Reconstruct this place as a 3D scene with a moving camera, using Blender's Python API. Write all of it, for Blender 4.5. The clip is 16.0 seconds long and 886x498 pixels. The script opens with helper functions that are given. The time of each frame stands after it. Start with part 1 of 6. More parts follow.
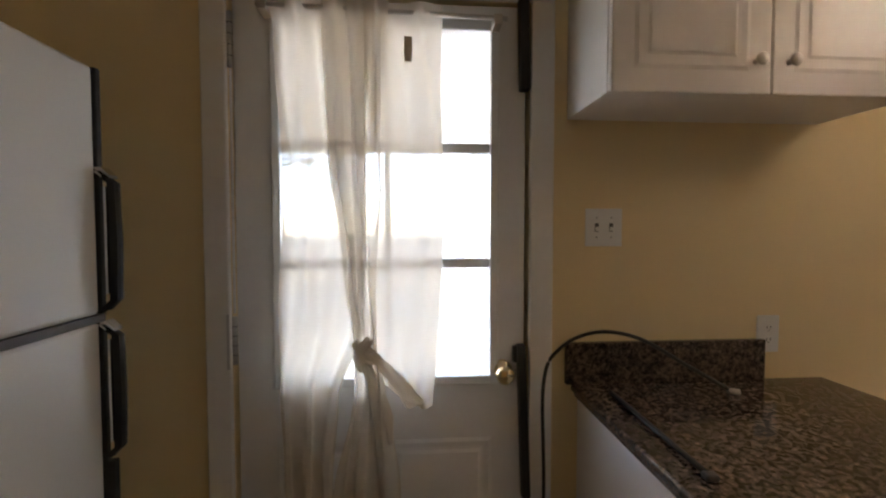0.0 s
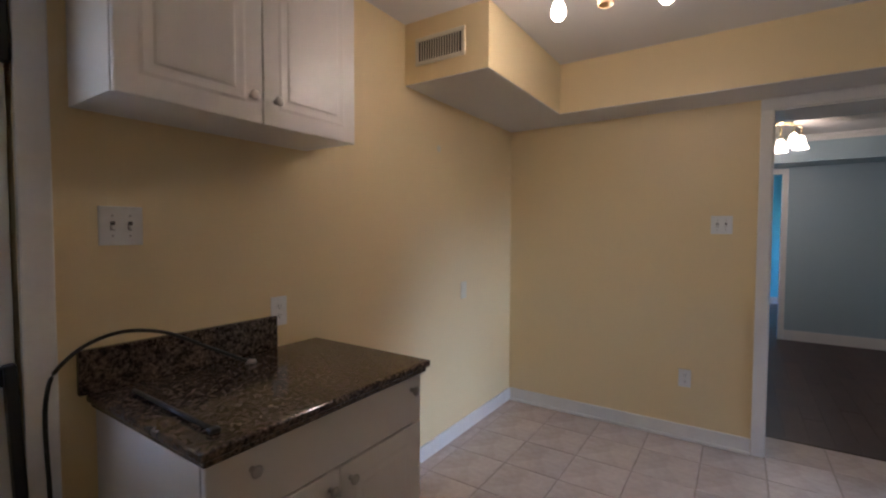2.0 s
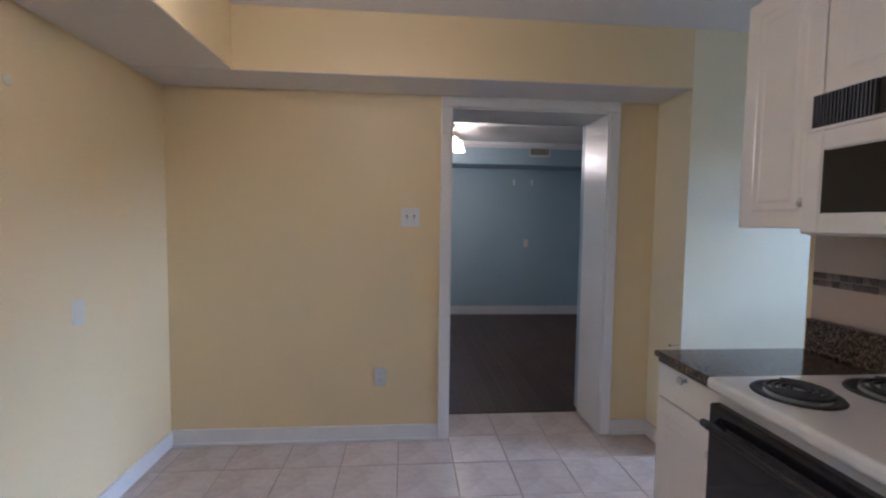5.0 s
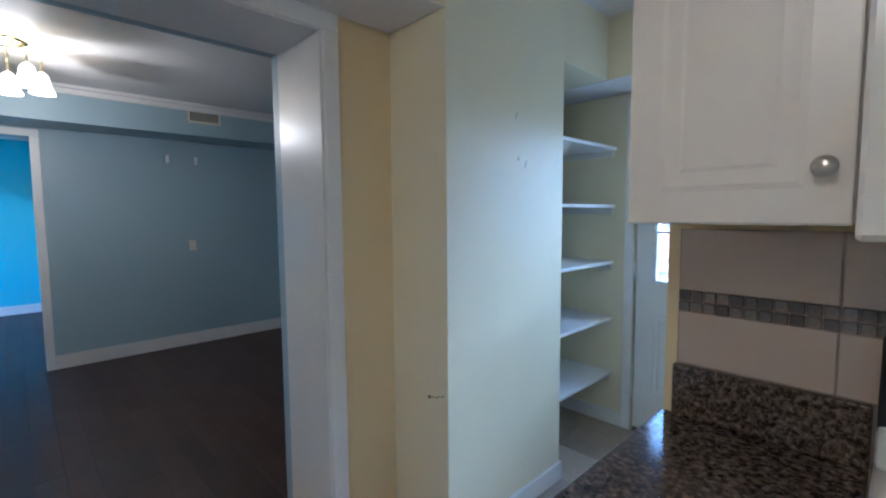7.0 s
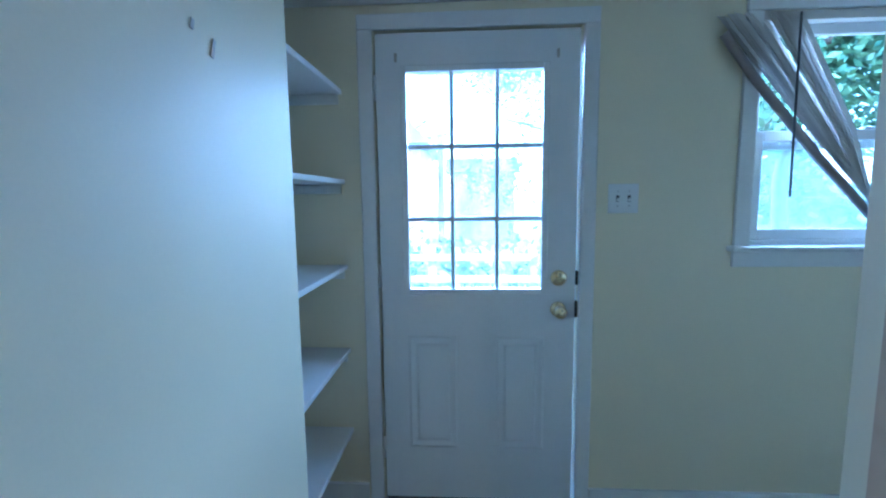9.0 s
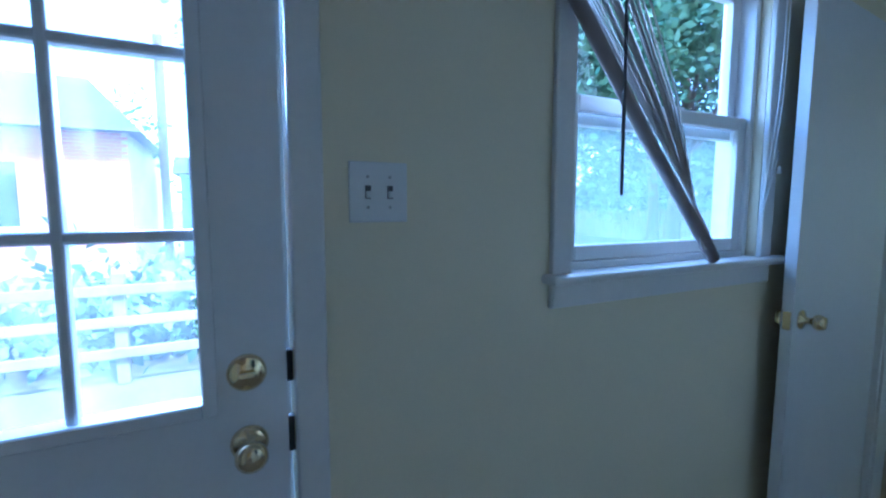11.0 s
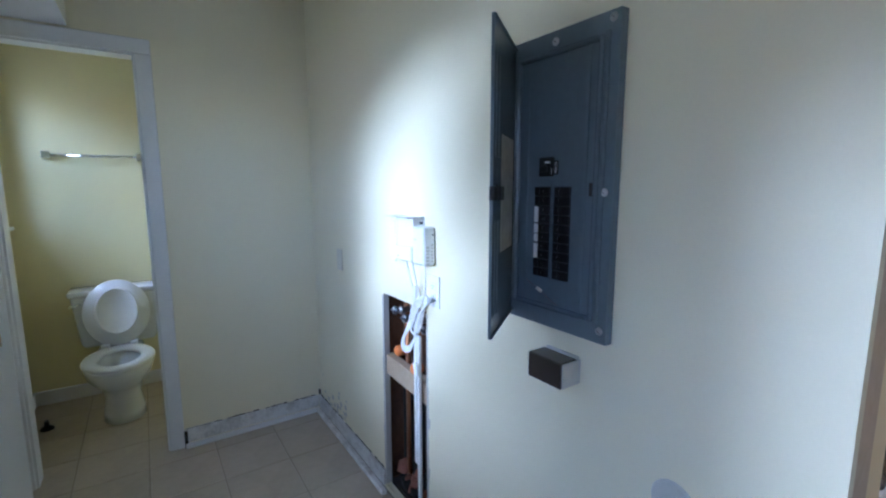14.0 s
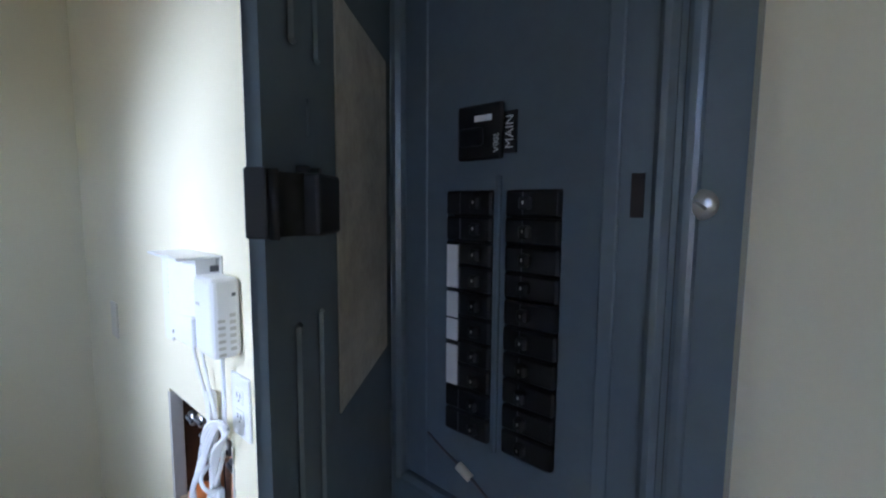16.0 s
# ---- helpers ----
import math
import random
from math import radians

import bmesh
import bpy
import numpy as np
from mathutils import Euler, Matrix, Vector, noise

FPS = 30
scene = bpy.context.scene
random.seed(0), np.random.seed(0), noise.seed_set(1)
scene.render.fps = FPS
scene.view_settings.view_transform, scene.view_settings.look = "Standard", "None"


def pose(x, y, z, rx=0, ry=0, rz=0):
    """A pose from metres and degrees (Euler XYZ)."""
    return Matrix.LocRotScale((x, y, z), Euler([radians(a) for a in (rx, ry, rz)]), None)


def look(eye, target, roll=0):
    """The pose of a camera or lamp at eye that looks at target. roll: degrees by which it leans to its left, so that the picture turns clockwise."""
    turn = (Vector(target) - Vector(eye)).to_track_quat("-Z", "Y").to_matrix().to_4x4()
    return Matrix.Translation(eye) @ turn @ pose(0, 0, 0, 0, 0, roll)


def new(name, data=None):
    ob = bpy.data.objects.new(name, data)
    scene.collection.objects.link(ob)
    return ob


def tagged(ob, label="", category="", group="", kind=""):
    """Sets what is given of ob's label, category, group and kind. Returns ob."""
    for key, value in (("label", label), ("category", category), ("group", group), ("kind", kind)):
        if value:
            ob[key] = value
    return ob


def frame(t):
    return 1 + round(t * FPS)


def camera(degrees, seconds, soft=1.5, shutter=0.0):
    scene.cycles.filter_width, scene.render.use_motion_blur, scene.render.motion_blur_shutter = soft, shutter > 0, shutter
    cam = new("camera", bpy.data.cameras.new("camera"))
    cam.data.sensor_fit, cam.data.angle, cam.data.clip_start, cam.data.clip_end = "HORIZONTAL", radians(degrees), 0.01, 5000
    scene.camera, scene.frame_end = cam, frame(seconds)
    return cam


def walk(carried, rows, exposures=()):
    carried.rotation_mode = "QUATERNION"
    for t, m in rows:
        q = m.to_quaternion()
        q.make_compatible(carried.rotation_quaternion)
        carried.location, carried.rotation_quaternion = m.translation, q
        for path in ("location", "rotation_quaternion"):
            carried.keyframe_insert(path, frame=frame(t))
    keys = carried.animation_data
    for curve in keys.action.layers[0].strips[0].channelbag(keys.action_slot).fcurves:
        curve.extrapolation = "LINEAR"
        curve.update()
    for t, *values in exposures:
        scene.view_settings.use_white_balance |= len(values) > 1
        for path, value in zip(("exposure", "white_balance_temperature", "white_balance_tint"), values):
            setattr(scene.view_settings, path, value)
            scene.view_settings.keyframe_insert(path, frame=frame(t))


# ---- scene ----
cam = camera(89.8, 16.0, soft=2.2)
PATH = [
    (0, (0.359, 0.421, 1.38), (0.509, 2.414, 1.298), 0.0),
    (0.5, (0.375, 0.307, 1.423), (1.018, 2.198, 1.325), 0.2),
    (1, (0.369, 0.302, 1.381), (1.497, 1.952, 1.313), 0.8),
    (1.5, (0.345, 0.255, 1.393), (1.829, 1.592, 1.31), 0.4),
    (2, (0.377, 0.202, 1.378), (2.04, 1.31, 1.297), 0.2),
    (2.5, (0.394, 0.18, 1.37), (2.145, 1.143, 1.276), 0.2),
    (3, (0.39, 0.138, 1.382), (2.186, 1.012, 1.272), 0.1),
    (3.5, (0.415, 0.1, 1.398), (2.23, 0.93, 1.27), 0.2),
    (4, (0.499, 0.192, 1.406), (2.351, 0.937, 1.285), 0.5),
    (4.5, (0.623, 0.294, 1.408), (2.588, 0.645, 1.287), 0.6),
    (5, (0.904, 0.328, 1.398), (2.893, 0.159, 1.275), 0.8),
    (5.2, (1.013, 0.337, 1.395), (2.98, -0.006, 1.273), 0.8),
    (7.3, (2.335, -0.207, 1.424), (3.616, -1.733, 1.25), -1.0),
    (7.5, (2.463, -0.28, 1.433), (3.629, -1.894, 1.247), -1.4),
    (8, (2.691, -0.519, 1.431), (3.633, -2.27, 1.22), -1.3),
    (8.5, (2.854, -0.774, 1.416), (3.418, -2.68, 1.192), -0.8),
    (8.7, (2.942, -0.881, 1.4), (3.296, -2.836, 1.17), -0.8),
    (10.8, (2.587, -1.958, 1.352), (1.913, -3.829, 1.142), 0.4),
    (11, (2.58, -2.05, 1.344), (1.687, -3.828, 1.149), 0.1),
    (11.5, (2.536, -2.201, 1.359), (1.165, -3.635, 1.105), 1.1),
    (12, (2.503, -2.312, 1.381), (0.829, -3.379, 1.134), 0.8),
    (12.5, (2.536, -2.363, 1.412), (0.583, -2.722, 1.17), 0.6),
    (13, (2.614, -2.329, 1.421), (0.651, -2.037, 1.17), 0.2),
    (13.5, (2.666, -2.335, 1.431), (0.845, -1.549, 1.17), 0.2),
    (14, (2.715, -2.353, 1.438), (1.073, -1.247, 1.157), -0.1),
    (14.5, (2.675, -2.316, 1.438), (1.138, -1.067, 1.154), -0.0),
    (15, (2.508, -2.124, 1.445), (1.056, -0.77, 1.203), 0.2),
    (15.5, (2.335, -1.94, 1.435), (0.933, -0.531, 1.208), 0.3),
    (16, (2.165, -1.82, 1.422), (0.827, -0.347, 1.223), 0.4),
]
EXPOSURES = [(0.0, 5.0, 6000, 18), (0.5, 5.1, 5900, 18), (1.5, 4.85, 5400, 20), (3.5, 5.35, 5200, 24), (5.0, 5.3, 4800, 20), (7.5, 5.5, 4250, 8), (8.0, 5.3, 4000, 6), (8.5, 5.2, 3950, 6), (11.0, 4.42, 4050, 14), (12.0, 4.52, 4550, 18), (13.5, 5.05, 4900, 19), (15.0, 4.98, 5200, 22), (16.0, 4.85, 5500, 22)]
walk(cam, [(t, look(*p)) for t, *p in PATH], exposures=EXPOSURES)

# ---- world, sun, exposure ----
world = bpy.data.worlds.new("world")
scene.world = world
world.use_nodes = True
wn = world.node_tree
sky = wn.nodes.new("ShaderNodeTexSky")
sky.sky_type = "NISHITA"
sky.sun_disc = False
sky.sun_elevation, sky.sun_rotation = radians(52), radians(-25)
sky.air_density, sky.dust_density = 1.0, 1.0
wn.links.new(sky.outputs[0], wn.nodes["Background"].inputs[0])
wn.nodes["Background"].inputs[1].default_value = 0.06
sun = new("sun", bpy.data.lights.new("sun", "SUN"))
sun.data.energy, sun.data.angle, sun.data.color = 0.9, radians(10), (1.0, 0.95, 0.88)
sun.matrix_world = look((-3, 7, 12), (0, 0, 0))


def bulb_light(name, x, y, z, watts, radius=0.03, color=(1.0, 0.79, 0.56)):
    ob = new(name, bpy.data.lights.new(name, "POINT"))
    ob.data.energy, ob.data.shadow_soft_size, ob.data.color = watts, radius, color
    ob.location = (x, y, z)


def sky_light(name, eye, target, w, h, watts):
    """Daylight from the open sky above and outside an opening."""
    ob = new(name, bpy.data.lights.new(name, "AREA"))
    ob.data.shape, ob.data.size, ob.data.size_y = "RECTANGLE", w, h
    ob.data.energy, ob.data.color = watts, (0.80, 0.91, 1.0)
    ob.matrix_world = look(eye, target)


sky_light("back_door_sky_light", (1.9, -9.5, 4.7), (3.0, 0.0, 0.8), 3.2, 2.2, 25)
sky_light("low_bright_sky_light", (1.9, -26.0, 6.2), (3.0, 0.0, 1.0), 11.0, 8.0, 680)
sky_light("utility_window_sky_light", (1.7, -4.25, 2.65), (0.9, -1.5, 1.15), 1.7, 1.8, 2.2)
sky_light("bath_window_sky_light", (-0.3, -4.6, 3.2), (-0.9, -2.6, 1.1), 1.0, 1.0, 3.6)

BULBS = [(2.15, 0.83), (2.24, 0.447)]
for bx, by in BULBS:
    bulb_light("kitchen_bulb_light", bx, by, 2.20, 0.128)
bulb_light("hall_bulb_light", 6.02, -0.12, 2.12, 0.55)


# ---- materials ----
def mat(name, color, rough=0.5, metal=0.0, vary=0.06, big=1.5, fine=40.0, bump=0.05, color2=None, mix=0.5, coat=0.0):
    """Procedural surface: base colour varied at two scales, with fine relief."""
    m = bpy.data.materials.new(name)
    m.use_nodes = True
    nt = m.node_tree
    b = nt.nodes["Principled BSDF"]
    b.inputs["Roughness"].default_value, b.inputs["Metallic"].default_value = rough, metal
    b.inputs["Coat Weight"].default_value = coat
    tc = nt.nodes.new("ShaderNodeTexCoord")
    n1, n2 = nt.nodes.new("ShaderNodeTexNoise"), nt.nodes.new("ShaderNodeTexNoise")
    n1.inputs["Scale"].default_value, n2.inputs["Scale"].default_value = big, fine
    n1.inputs["Detail"].default_value, n2.inputs["Detail"].default_value = 4, 3
    nt.links.new(tc.outputs["Object"], n1.inputs["Vector"])
    nt.links.new(tc.outputs["Object"], n2.inputs["Vector"])
    add = nt.nodes.new("ShaderNodeMath")
    add.operation = "MULTIPLY_ADD"
    add.inputs[1].default_value = 0.35
    nt.links.new(n2.outputs["Fac"], add.inputs[0])
    sc = nt.nodes.new("ShaderNodeMath")
    sc.operation = "MULTIPLY"
    sc.inputs[1].default_value = 0.65
    nt.links.new(n1.outputs["Fac"], sc.inputs[0])
    nt.links.new(sc.outputs[0], add.inputs[2])
    ramp = nt.nodes.new("ShaderNodeValToRGB")
    c2 = color2 or tuple(c * (1 - vary) for c in color)
    c1 = color if color2 else tuple(min(1, c * (1 + vary)) for c in color)
    ramp.color_ramp.elements[0].position, ramp.color_ramp.elements[1].position = mix - 0.18, mix + 0.18
    ramp.color_ramp.elements[0].color, ramp.color_ramp.elements[1].color = (*c2, 1), (*c1, 1)
    nt.links.new(add.outputs[0], ramp.inputs[0])
    info = nt.nodes.new("ShaderNodeObjectInfo")
    jit = nt.nodes.new("ShaderNodeMapRange")
    jit.inputs[3].default_value, jit.inputs[4].default_value = 1 - vary, 1 + vary
    nt.links.new(info.outputs["Random"], jit.inputs[0])
    mul = nt.nodes.new("ShaderNodeVectorMath")
    mul.operation = "SCALE"
    nt.links.new(ramp.outputs[0], mul.inputs[0])
    nt.links.new(jit.outputs[0], mul.inputs["Scale"])
    nt.links.new(mul.outputs[0], b.inputs["Base Color"])
    if bump:
        bp = nt.nodes.new("ShaderNodeBump")
        bp.inputs["Strength"].default_value, bp.inputs["Distance"].default_value = bump, 0.004
        nt.links.new(n2.outputs["Fac"], bp.inputs["Height"])
        nt.links.new(bp.outputs[0], b.inputs["Normal"])
    return m


def glass_mat(name, rough=0.0, tint=(1, 1, 1)):
    m = bpy.data.materials.new(name)
    m.use_nodes = True
    nt = m.node_tree
    nt.nodes.remove(nt.nodes["Principled BSDF"])
    tr, gl, mx = nt.nodes.new("ShaderNodeBsdfTransparent"), nt.nodes.new("ShaderNodeBsdfGlossy"), nt.nodes.new("ShaderNodeMixShader")
    tr.inputs[0].default_value = (*tint, 1)
    gl.inputs["Roughness"].default_value = rough
    lw, pw, ma = nt.nodes.new("ShaderNodeLayerWeight"), nt.nodes.new("ShaderNodeMath"), nt.nodes.new("ShaderNodeMath")
    lw.inputs[0].default_value = 0.5
    pw.operation, ma.operation = "POWER", "MULTIPLY_ADD"
    pw.inputs[1].default_value, ma.inputs[1].default_value, ma.inputs[2].default_value = 5.0, 0.6, 0.03
    nt.links.new(lw.outputs["Facing"], pw.inputs[0])
    nt.links.new(pw.outputs[0], ma.inputs[0])
    nt.links.new(ma.outputs[0], mx.inputs[0])
    nt.links.new(tr.outputs[0], mx.inputs[1])
    nt.links.new(gl.outputs[0], mx.inputs[2])
    nt.links.new(mx.outputs[0], nt.nodes["Material Output"].inputs[0])
    return m


def smudged_glass(name, thin=0.05, thick=0.25, dust=(0.9, 0.93, 0.95)):
    """Window glass with streaks of dried dirt that scatter the daylight."""
    m = glass_mat(name)
    nt = m.node_tree
    old = nt.nodes["Material Output"].inputs[0].links[0].from_socket
    tl = nt.nodes.new("ShaderNodeBsdfTranslucent")
    tl.inputs[0].default_value = (*dust, 1)
    tc, mp, nz, rp = (nt.nodes.new("ShaderNode" + k) for k in ("TexCoord", "Mapping", "TexNoise", "MapRange"))
    mp.inputs["Scale"].default_value = (9, 9, 2.5)
    nz.inputs["Scale"].default_value, nz.inputs["Detail"].default_value = 1.6, 5
    rp.inputs[1].default_value, rp.inputs[2].default_value, rp.inputs[3].default_value, rp.inputs[4].default_value = 0.45, 0.75, thin, thick
    nt.links.new(tc.outputs["Object"], mp.inputs[0])
    nt.links.new(mp.outputs[0], nz.inputs["Vector"])
    nt.links.new(nz.outputs["Fac"], rp.inputs[0])
    mx = nt.nodes.new("ShaderNodeMixShader")
    nt.links.new(rp.outputs[0], mx.inputs[0])
    nt.links.new(old, mx.inputs[1])
    nt.links.new(tl.outputs[0], mx.inputs[2])
    nt.links.new(mx.outputs[0], nt.nodes["Material Output"].inputs[0])
    return m


def glow_mat(name, color, strength):
    m = bpy.data.materials.new(name)
    m.use_nodes = True
    b = m.node_tree.nodes["Principled BSDF"]
    b.inputs["Base Color"].default_value = (0.9, 0.87, 0.8, 1)
    b.inputs["Emission Color"].default_value = (*color, 1)
    b.inputs["Emission Strength"].default_value = strength
    return m


def cloth_mat(name, color):
    """Thin curtain cloth: part of the daylight passes through the weave."""
    m = bpy.data.materials.new(name)
    m.use_nodes = True
    nt = m.node_tree
    nt.nodes.remove(nt.nodes["Principled BSDF"])
    df, tl, tr = (nt.nodes.new("ShaderNodeBsdf" + k) for k in ("Diffuse", "Translucent", "Transparent"))
    nz, tc, rp = nt.nodes.new("ShaderNodeTexNoise"), nt.nodes.new("ShaderNodeTexCoord"), nt.nodes.new("ShaderNodeValToRGB")
    nz.inputs["Scale"].default_value, nz.inputs["Detail"].default_value = 5, 4
    nt.links.new(tc.outputs["Object"], nz.inputs["Vector"])
    rp.color_ramp.elements[0].color = (*[c * 0.88 for c in color], 1)
    rp.color_ramp.elements[1].color = (*color, 1)
    nt.links.new(nz.outputs["Fac"], rp.inputs[0])
    nt.links.new(rp.outputs[0], df.inputs[0])
    nt.links.new(rp.outputs[0], tl.inputs[0])
    m1, m2 = nt.nodes.new("ShaderNodeMixShader"), nt.nodes.new("ShaderNodeMixShader")
    m1.inputs[0].default_value, m2.inputs[0].default_value = 0.42, 0.12
    nt.links.new(df.outputs[0], m1.inputs[1])
    nt.links.new(tl.outputs[0], m1.inputs[2])
    nt.links.new(m1.outputs[0], m2.inputs[1])
    nt.links.new(tr.outputs[0], m2.inputs[2])
    nt.links.new(m2.outputs[0], nt.nodes["Material Output"].inputs[0])
    return m


def granite_mat(name):
    m = mat(name, (0.05, 0.042, 0.036), 0.12, vary=0.1)
    nt = m.node_tree
    b = nt.nodes["Principled BSDF"]
    tc = nt.nodes.new("ShaderNodeTexCoord")
    n1, n2 = nt.nodes.new("ShaderNodeTexNoise"), nt.nodes.new("ShaderNodeTexVoronoi")
    n1.inputs["Scale"].default_value, n1.inputs["Detail"].default_value, n1.inputs["Roughness"].default_value = 78, 6, 0.75
    n2.inputs["Scale"].default_value = 130
    r1, r2 = nt.nodes.new("ShaderNodeValToRGB"), nt.nodes.new("ShaderNodeValToRGB")
    r1.color_ramp.elements[0].position, r1.color_ramp.elements[1].position = 0.42, 0.66
    r1.color_ramp.elements[0].color, r1.color_ramp.elements[1].color = (0.028, 0.022, 0.019, 1), (0.30, 0.22, 0.165, 1)
    r2.color_ramp.elements[0].color, r2.color_ramp.elements[1].color = (0.35, 0.33, 0.30, 1), (1, 1, 1, 1)
    nt.links.new(tc.outputs["Object"], n1.inputs["Vector"])
    nt.links.new(tc.outputs["Object"], n2.inputs["Vector"])
    nt.links.new(n1.outputs["Fac"], r1.inputs[0])
    nt.links.new(n2.outputs["Color"], r2.inputs[0])
    mx = nt.nodes.new("ShaderNodeMix")
    mx.data_type, mx.blend_type = "RGBA", "MULTIPLY"
    mx.inputs[0].default_value = 0.8
    nt.links.new(r1.outputs[0], mx.inputs[6])
    nt.links.new(r2.outputs[0], mx.inputs[7])
    nt.links.new(mx.outputs[2], b.inputs["Base Color"])
    for l in list(b.inputs["Normal"].links):
        nt.links.remove(l)
    return m


YELLOW = mat("kitchen_yellow_paint", (0.79, 0.645, 0.37), 0.42, vary=0.025, big=0.8, fine=160, bump=0.06)
PALE = mat("utility_yellow_paint", (0.82, 0.755, 0.55), 0.48, vary=0.025, big=0.9, fine=160, bump=0.06)
BATHPAINT = mat("bath_yellow_paint", (0.79, 0.71, 0.40), 0.38, vary=0.025, big=0.9, fine=160, bump=0.06)
HALLPAINT = mat("hall_blue_paint", (0.36, 0.47, 0.54), 0.40, vary=0.03, big=0.8, fine=160, bump=0.06)
CYAN = mat("bedroom_cyan_paint", (0.16, 0.55, 0.68), 0.5, vary=0.03, big=0.8, fine=160, bump=0.05)
CEIL = mat("ceiling_paint", (0.74, 0.72, 0.70), 0.8, vary=0.03, big=1.0, fine=90, bump=0.12)
TRIM = mat("white_trim_paint", (0.78, 0.77, 0.75), 0.30, vary=0.04, big=3, fine=60, bump=0.04)
DIRTYTRIM = mat("scuffed_trim_paint", (0.72, 0.70, 0.66), 0.5, color2=(0.30, 0.27, 0.235), big=11, fine=60, mix=0.40, bump=0.2)
DOORPAINT = mat("white_door_paint", (0.76, 0.77, 0.78), 0.32, vary=0.03, big=2, fine=70, bump=0.04)
CAB = mat("white_cabinet_laminate", (0.78, 0.74, 0.69), 0.30, vary=0.02, big=2, fine=50, bump=0.02)
TILE = mat("beige_floor_tile", (0.66, 0.57, 0.50), 0.26, color2=(0.47, 0.38, 0.32), big=5, fine=26, bump=0.05, vary=0.05)
UTILE = mat("grey_beige_floor_tile", (0.50, 0.42, 0.32), 0.34, color2=(0.40, 0.335, 0.25), big=5, fine=26, bump=0.05, vary=0.05)
UGROUT = mat("worn_grout", (0.36, 0.30, 0.235), 0.9, vary=0.15, big=6, fine=80, bump=0.3)
GROUT = mat("grout", (0.33, 0.27, 0.225), 0.9, vary=0.15, big=6, fine=80, bump=0.3)
PLANK = mat("dark_wood_plank", (0.070, 0.036, 0.024), 0.46, color2=(0.032, 0.016, 0.011), big=3, fine=25, bump=0.05, vary=0.25)
GRANITE = granite_mat("brown_granite")
NICKEL = mat("brushed_nickel", (0.55, 0.52, 0.48), 0.28, 1.0, vary=0.05, fine=120, bump=0.02)
CHROME = mat("chrome", (0.75, 0.75, 0.76), 0.08, 1.0, vary=0.02, bump=0)
BRASS = mat("polished_brass", (0.80, 0.68, 0.42), 0.14, 1.0, vary=0.06, bump=0)
STEEL = mat("zinc_steel", (0.5, 0.5, 0.5), 0.35, 1.0, vary=0.1, bump=0.02)
BLACKMETAL = mat("black_painted_steel", (0.02, 0.02, 0.022), 0.45, vary=0.1, bump=0.03)
BLACKPLASTIC = mat("black_plastic", (0.007, 0.007, 0.008), 0.55, vary=0.1, bump=0.02)
BLACKGLASS = mat("black_oven_glass", (0.012, 0.012, 0.014), 0.06, vary=0.05, bump=0)
WHITEPLASTIC = mat("white_plastic", (0.80, 0.80, 0.79), 0.28, vary=0.02, bump=0)
IVORY = mat("ivory_plastic", (0.70, 0.66, 0.54), 0.35, vary=0.02, bump=0)
ENAMEL = mat("white_enamel", (0.80, 0.78, 0.75), 0.14, vary=0.02, bump=0, coat=0.5)
PORCELAIN = mat("white_porcelain", (0.80, 0.80, 0.77), 0.08, vary=0.02, bump=0, coat=0.6)
FRIDGE = mat("textured_white_fridge", (0.62, 0.65, 0.66), 0.38, vary=0.02, fine=220, bump=0.12)
PANELGREY = mat("grey_enamel_panel", (0.135, 0.170, 0.192), 0.24, vary=0.09, big=4, fine=60, bump=0.02)
GASKET = mat("grey_gasket", (0.10, 0.10, 0.11), 0.6, bump=0.05)
PAPER = mat("yellowed_paper", (0.48, 0.46, 0.40), 0.8, color2=(0.30, 0.28, 0.25), big=30, fine=160, bump=0.02)
LABEL = mat("white_label", (0.78, 0.78, 0.76), 0.6, vary=0.02, bump=0)
SPLASH = mat("beige_wall_tile", (0.48, 0.39, 0.32), 0.28, vary=0.04, big=4, fine=40, bump=0.03)
MOSAIC = mat("slate_mosaic", (0.24, 0.17, 0.13), 0.35, color2=(0.07, 0.075, 0.085), big=14, fine=60, bump=0.1, vary=0.55)
GLASS = glass_mat("clear_glass")
DIRTYGLASS = smudged_glass("smudged_glass")
SCREENED = smudged_glass("screened_glass", 0.22, 0.32, (0.30, 0.36, 0.35))
CLOTH = cloth_mat("cream_curtain_cloth", (0.82, 0.76, 0.66))
BLINDM = mat("vinyl_blind", (0.66, 0.62, 0.58), 0.45, vary=0.05, bump=0.03)
BLINDDARK = mat("weathered_blind_rail", (0.30, 0.26, 0.24), 0.5, vary=0.1, bump=0.05)
CABLE = mat("black_cable", (0.02, 0.018, 0.016), 0.5, bump=0)
WHITECABLE = mat("white_cable", (0.78, 0.78, 0.78), 0.5, bump=0)
CAVITY = mat("bare_brown_board", (0.16, 0.075, 0.035), 0.85, color2=(0.06, 0.03, 0.018), big=6, fine=40, bump=0.3)
PINE = mat("pine_stud", (0.60, 0.47, 0.33), 0.7, color2=(0.48, 0.35, 0.22), big=4, fine=40, bump=0.1)
# near-black for gaps, slots, backings, cavity parts and some rubble
NEARBLACK = mat("dark_cavity", (0.03, 0.026, 0.024), 0.9, bump=0.3)
COPPER = mat("copper_pipe", (0.55, 0.27, 0.14), 0.4, 1.0, vary=0.15, bump=0.05)
ORANGE = mat("orange_plastic", (0.75, 0.22, 0.05), 0.45, vary=0.05, bump=0)
DEBRIS = mat("brick_red_rubble", (0.32, 0.13, 0.09), 0.9, vary=0.2, bump=0.4)
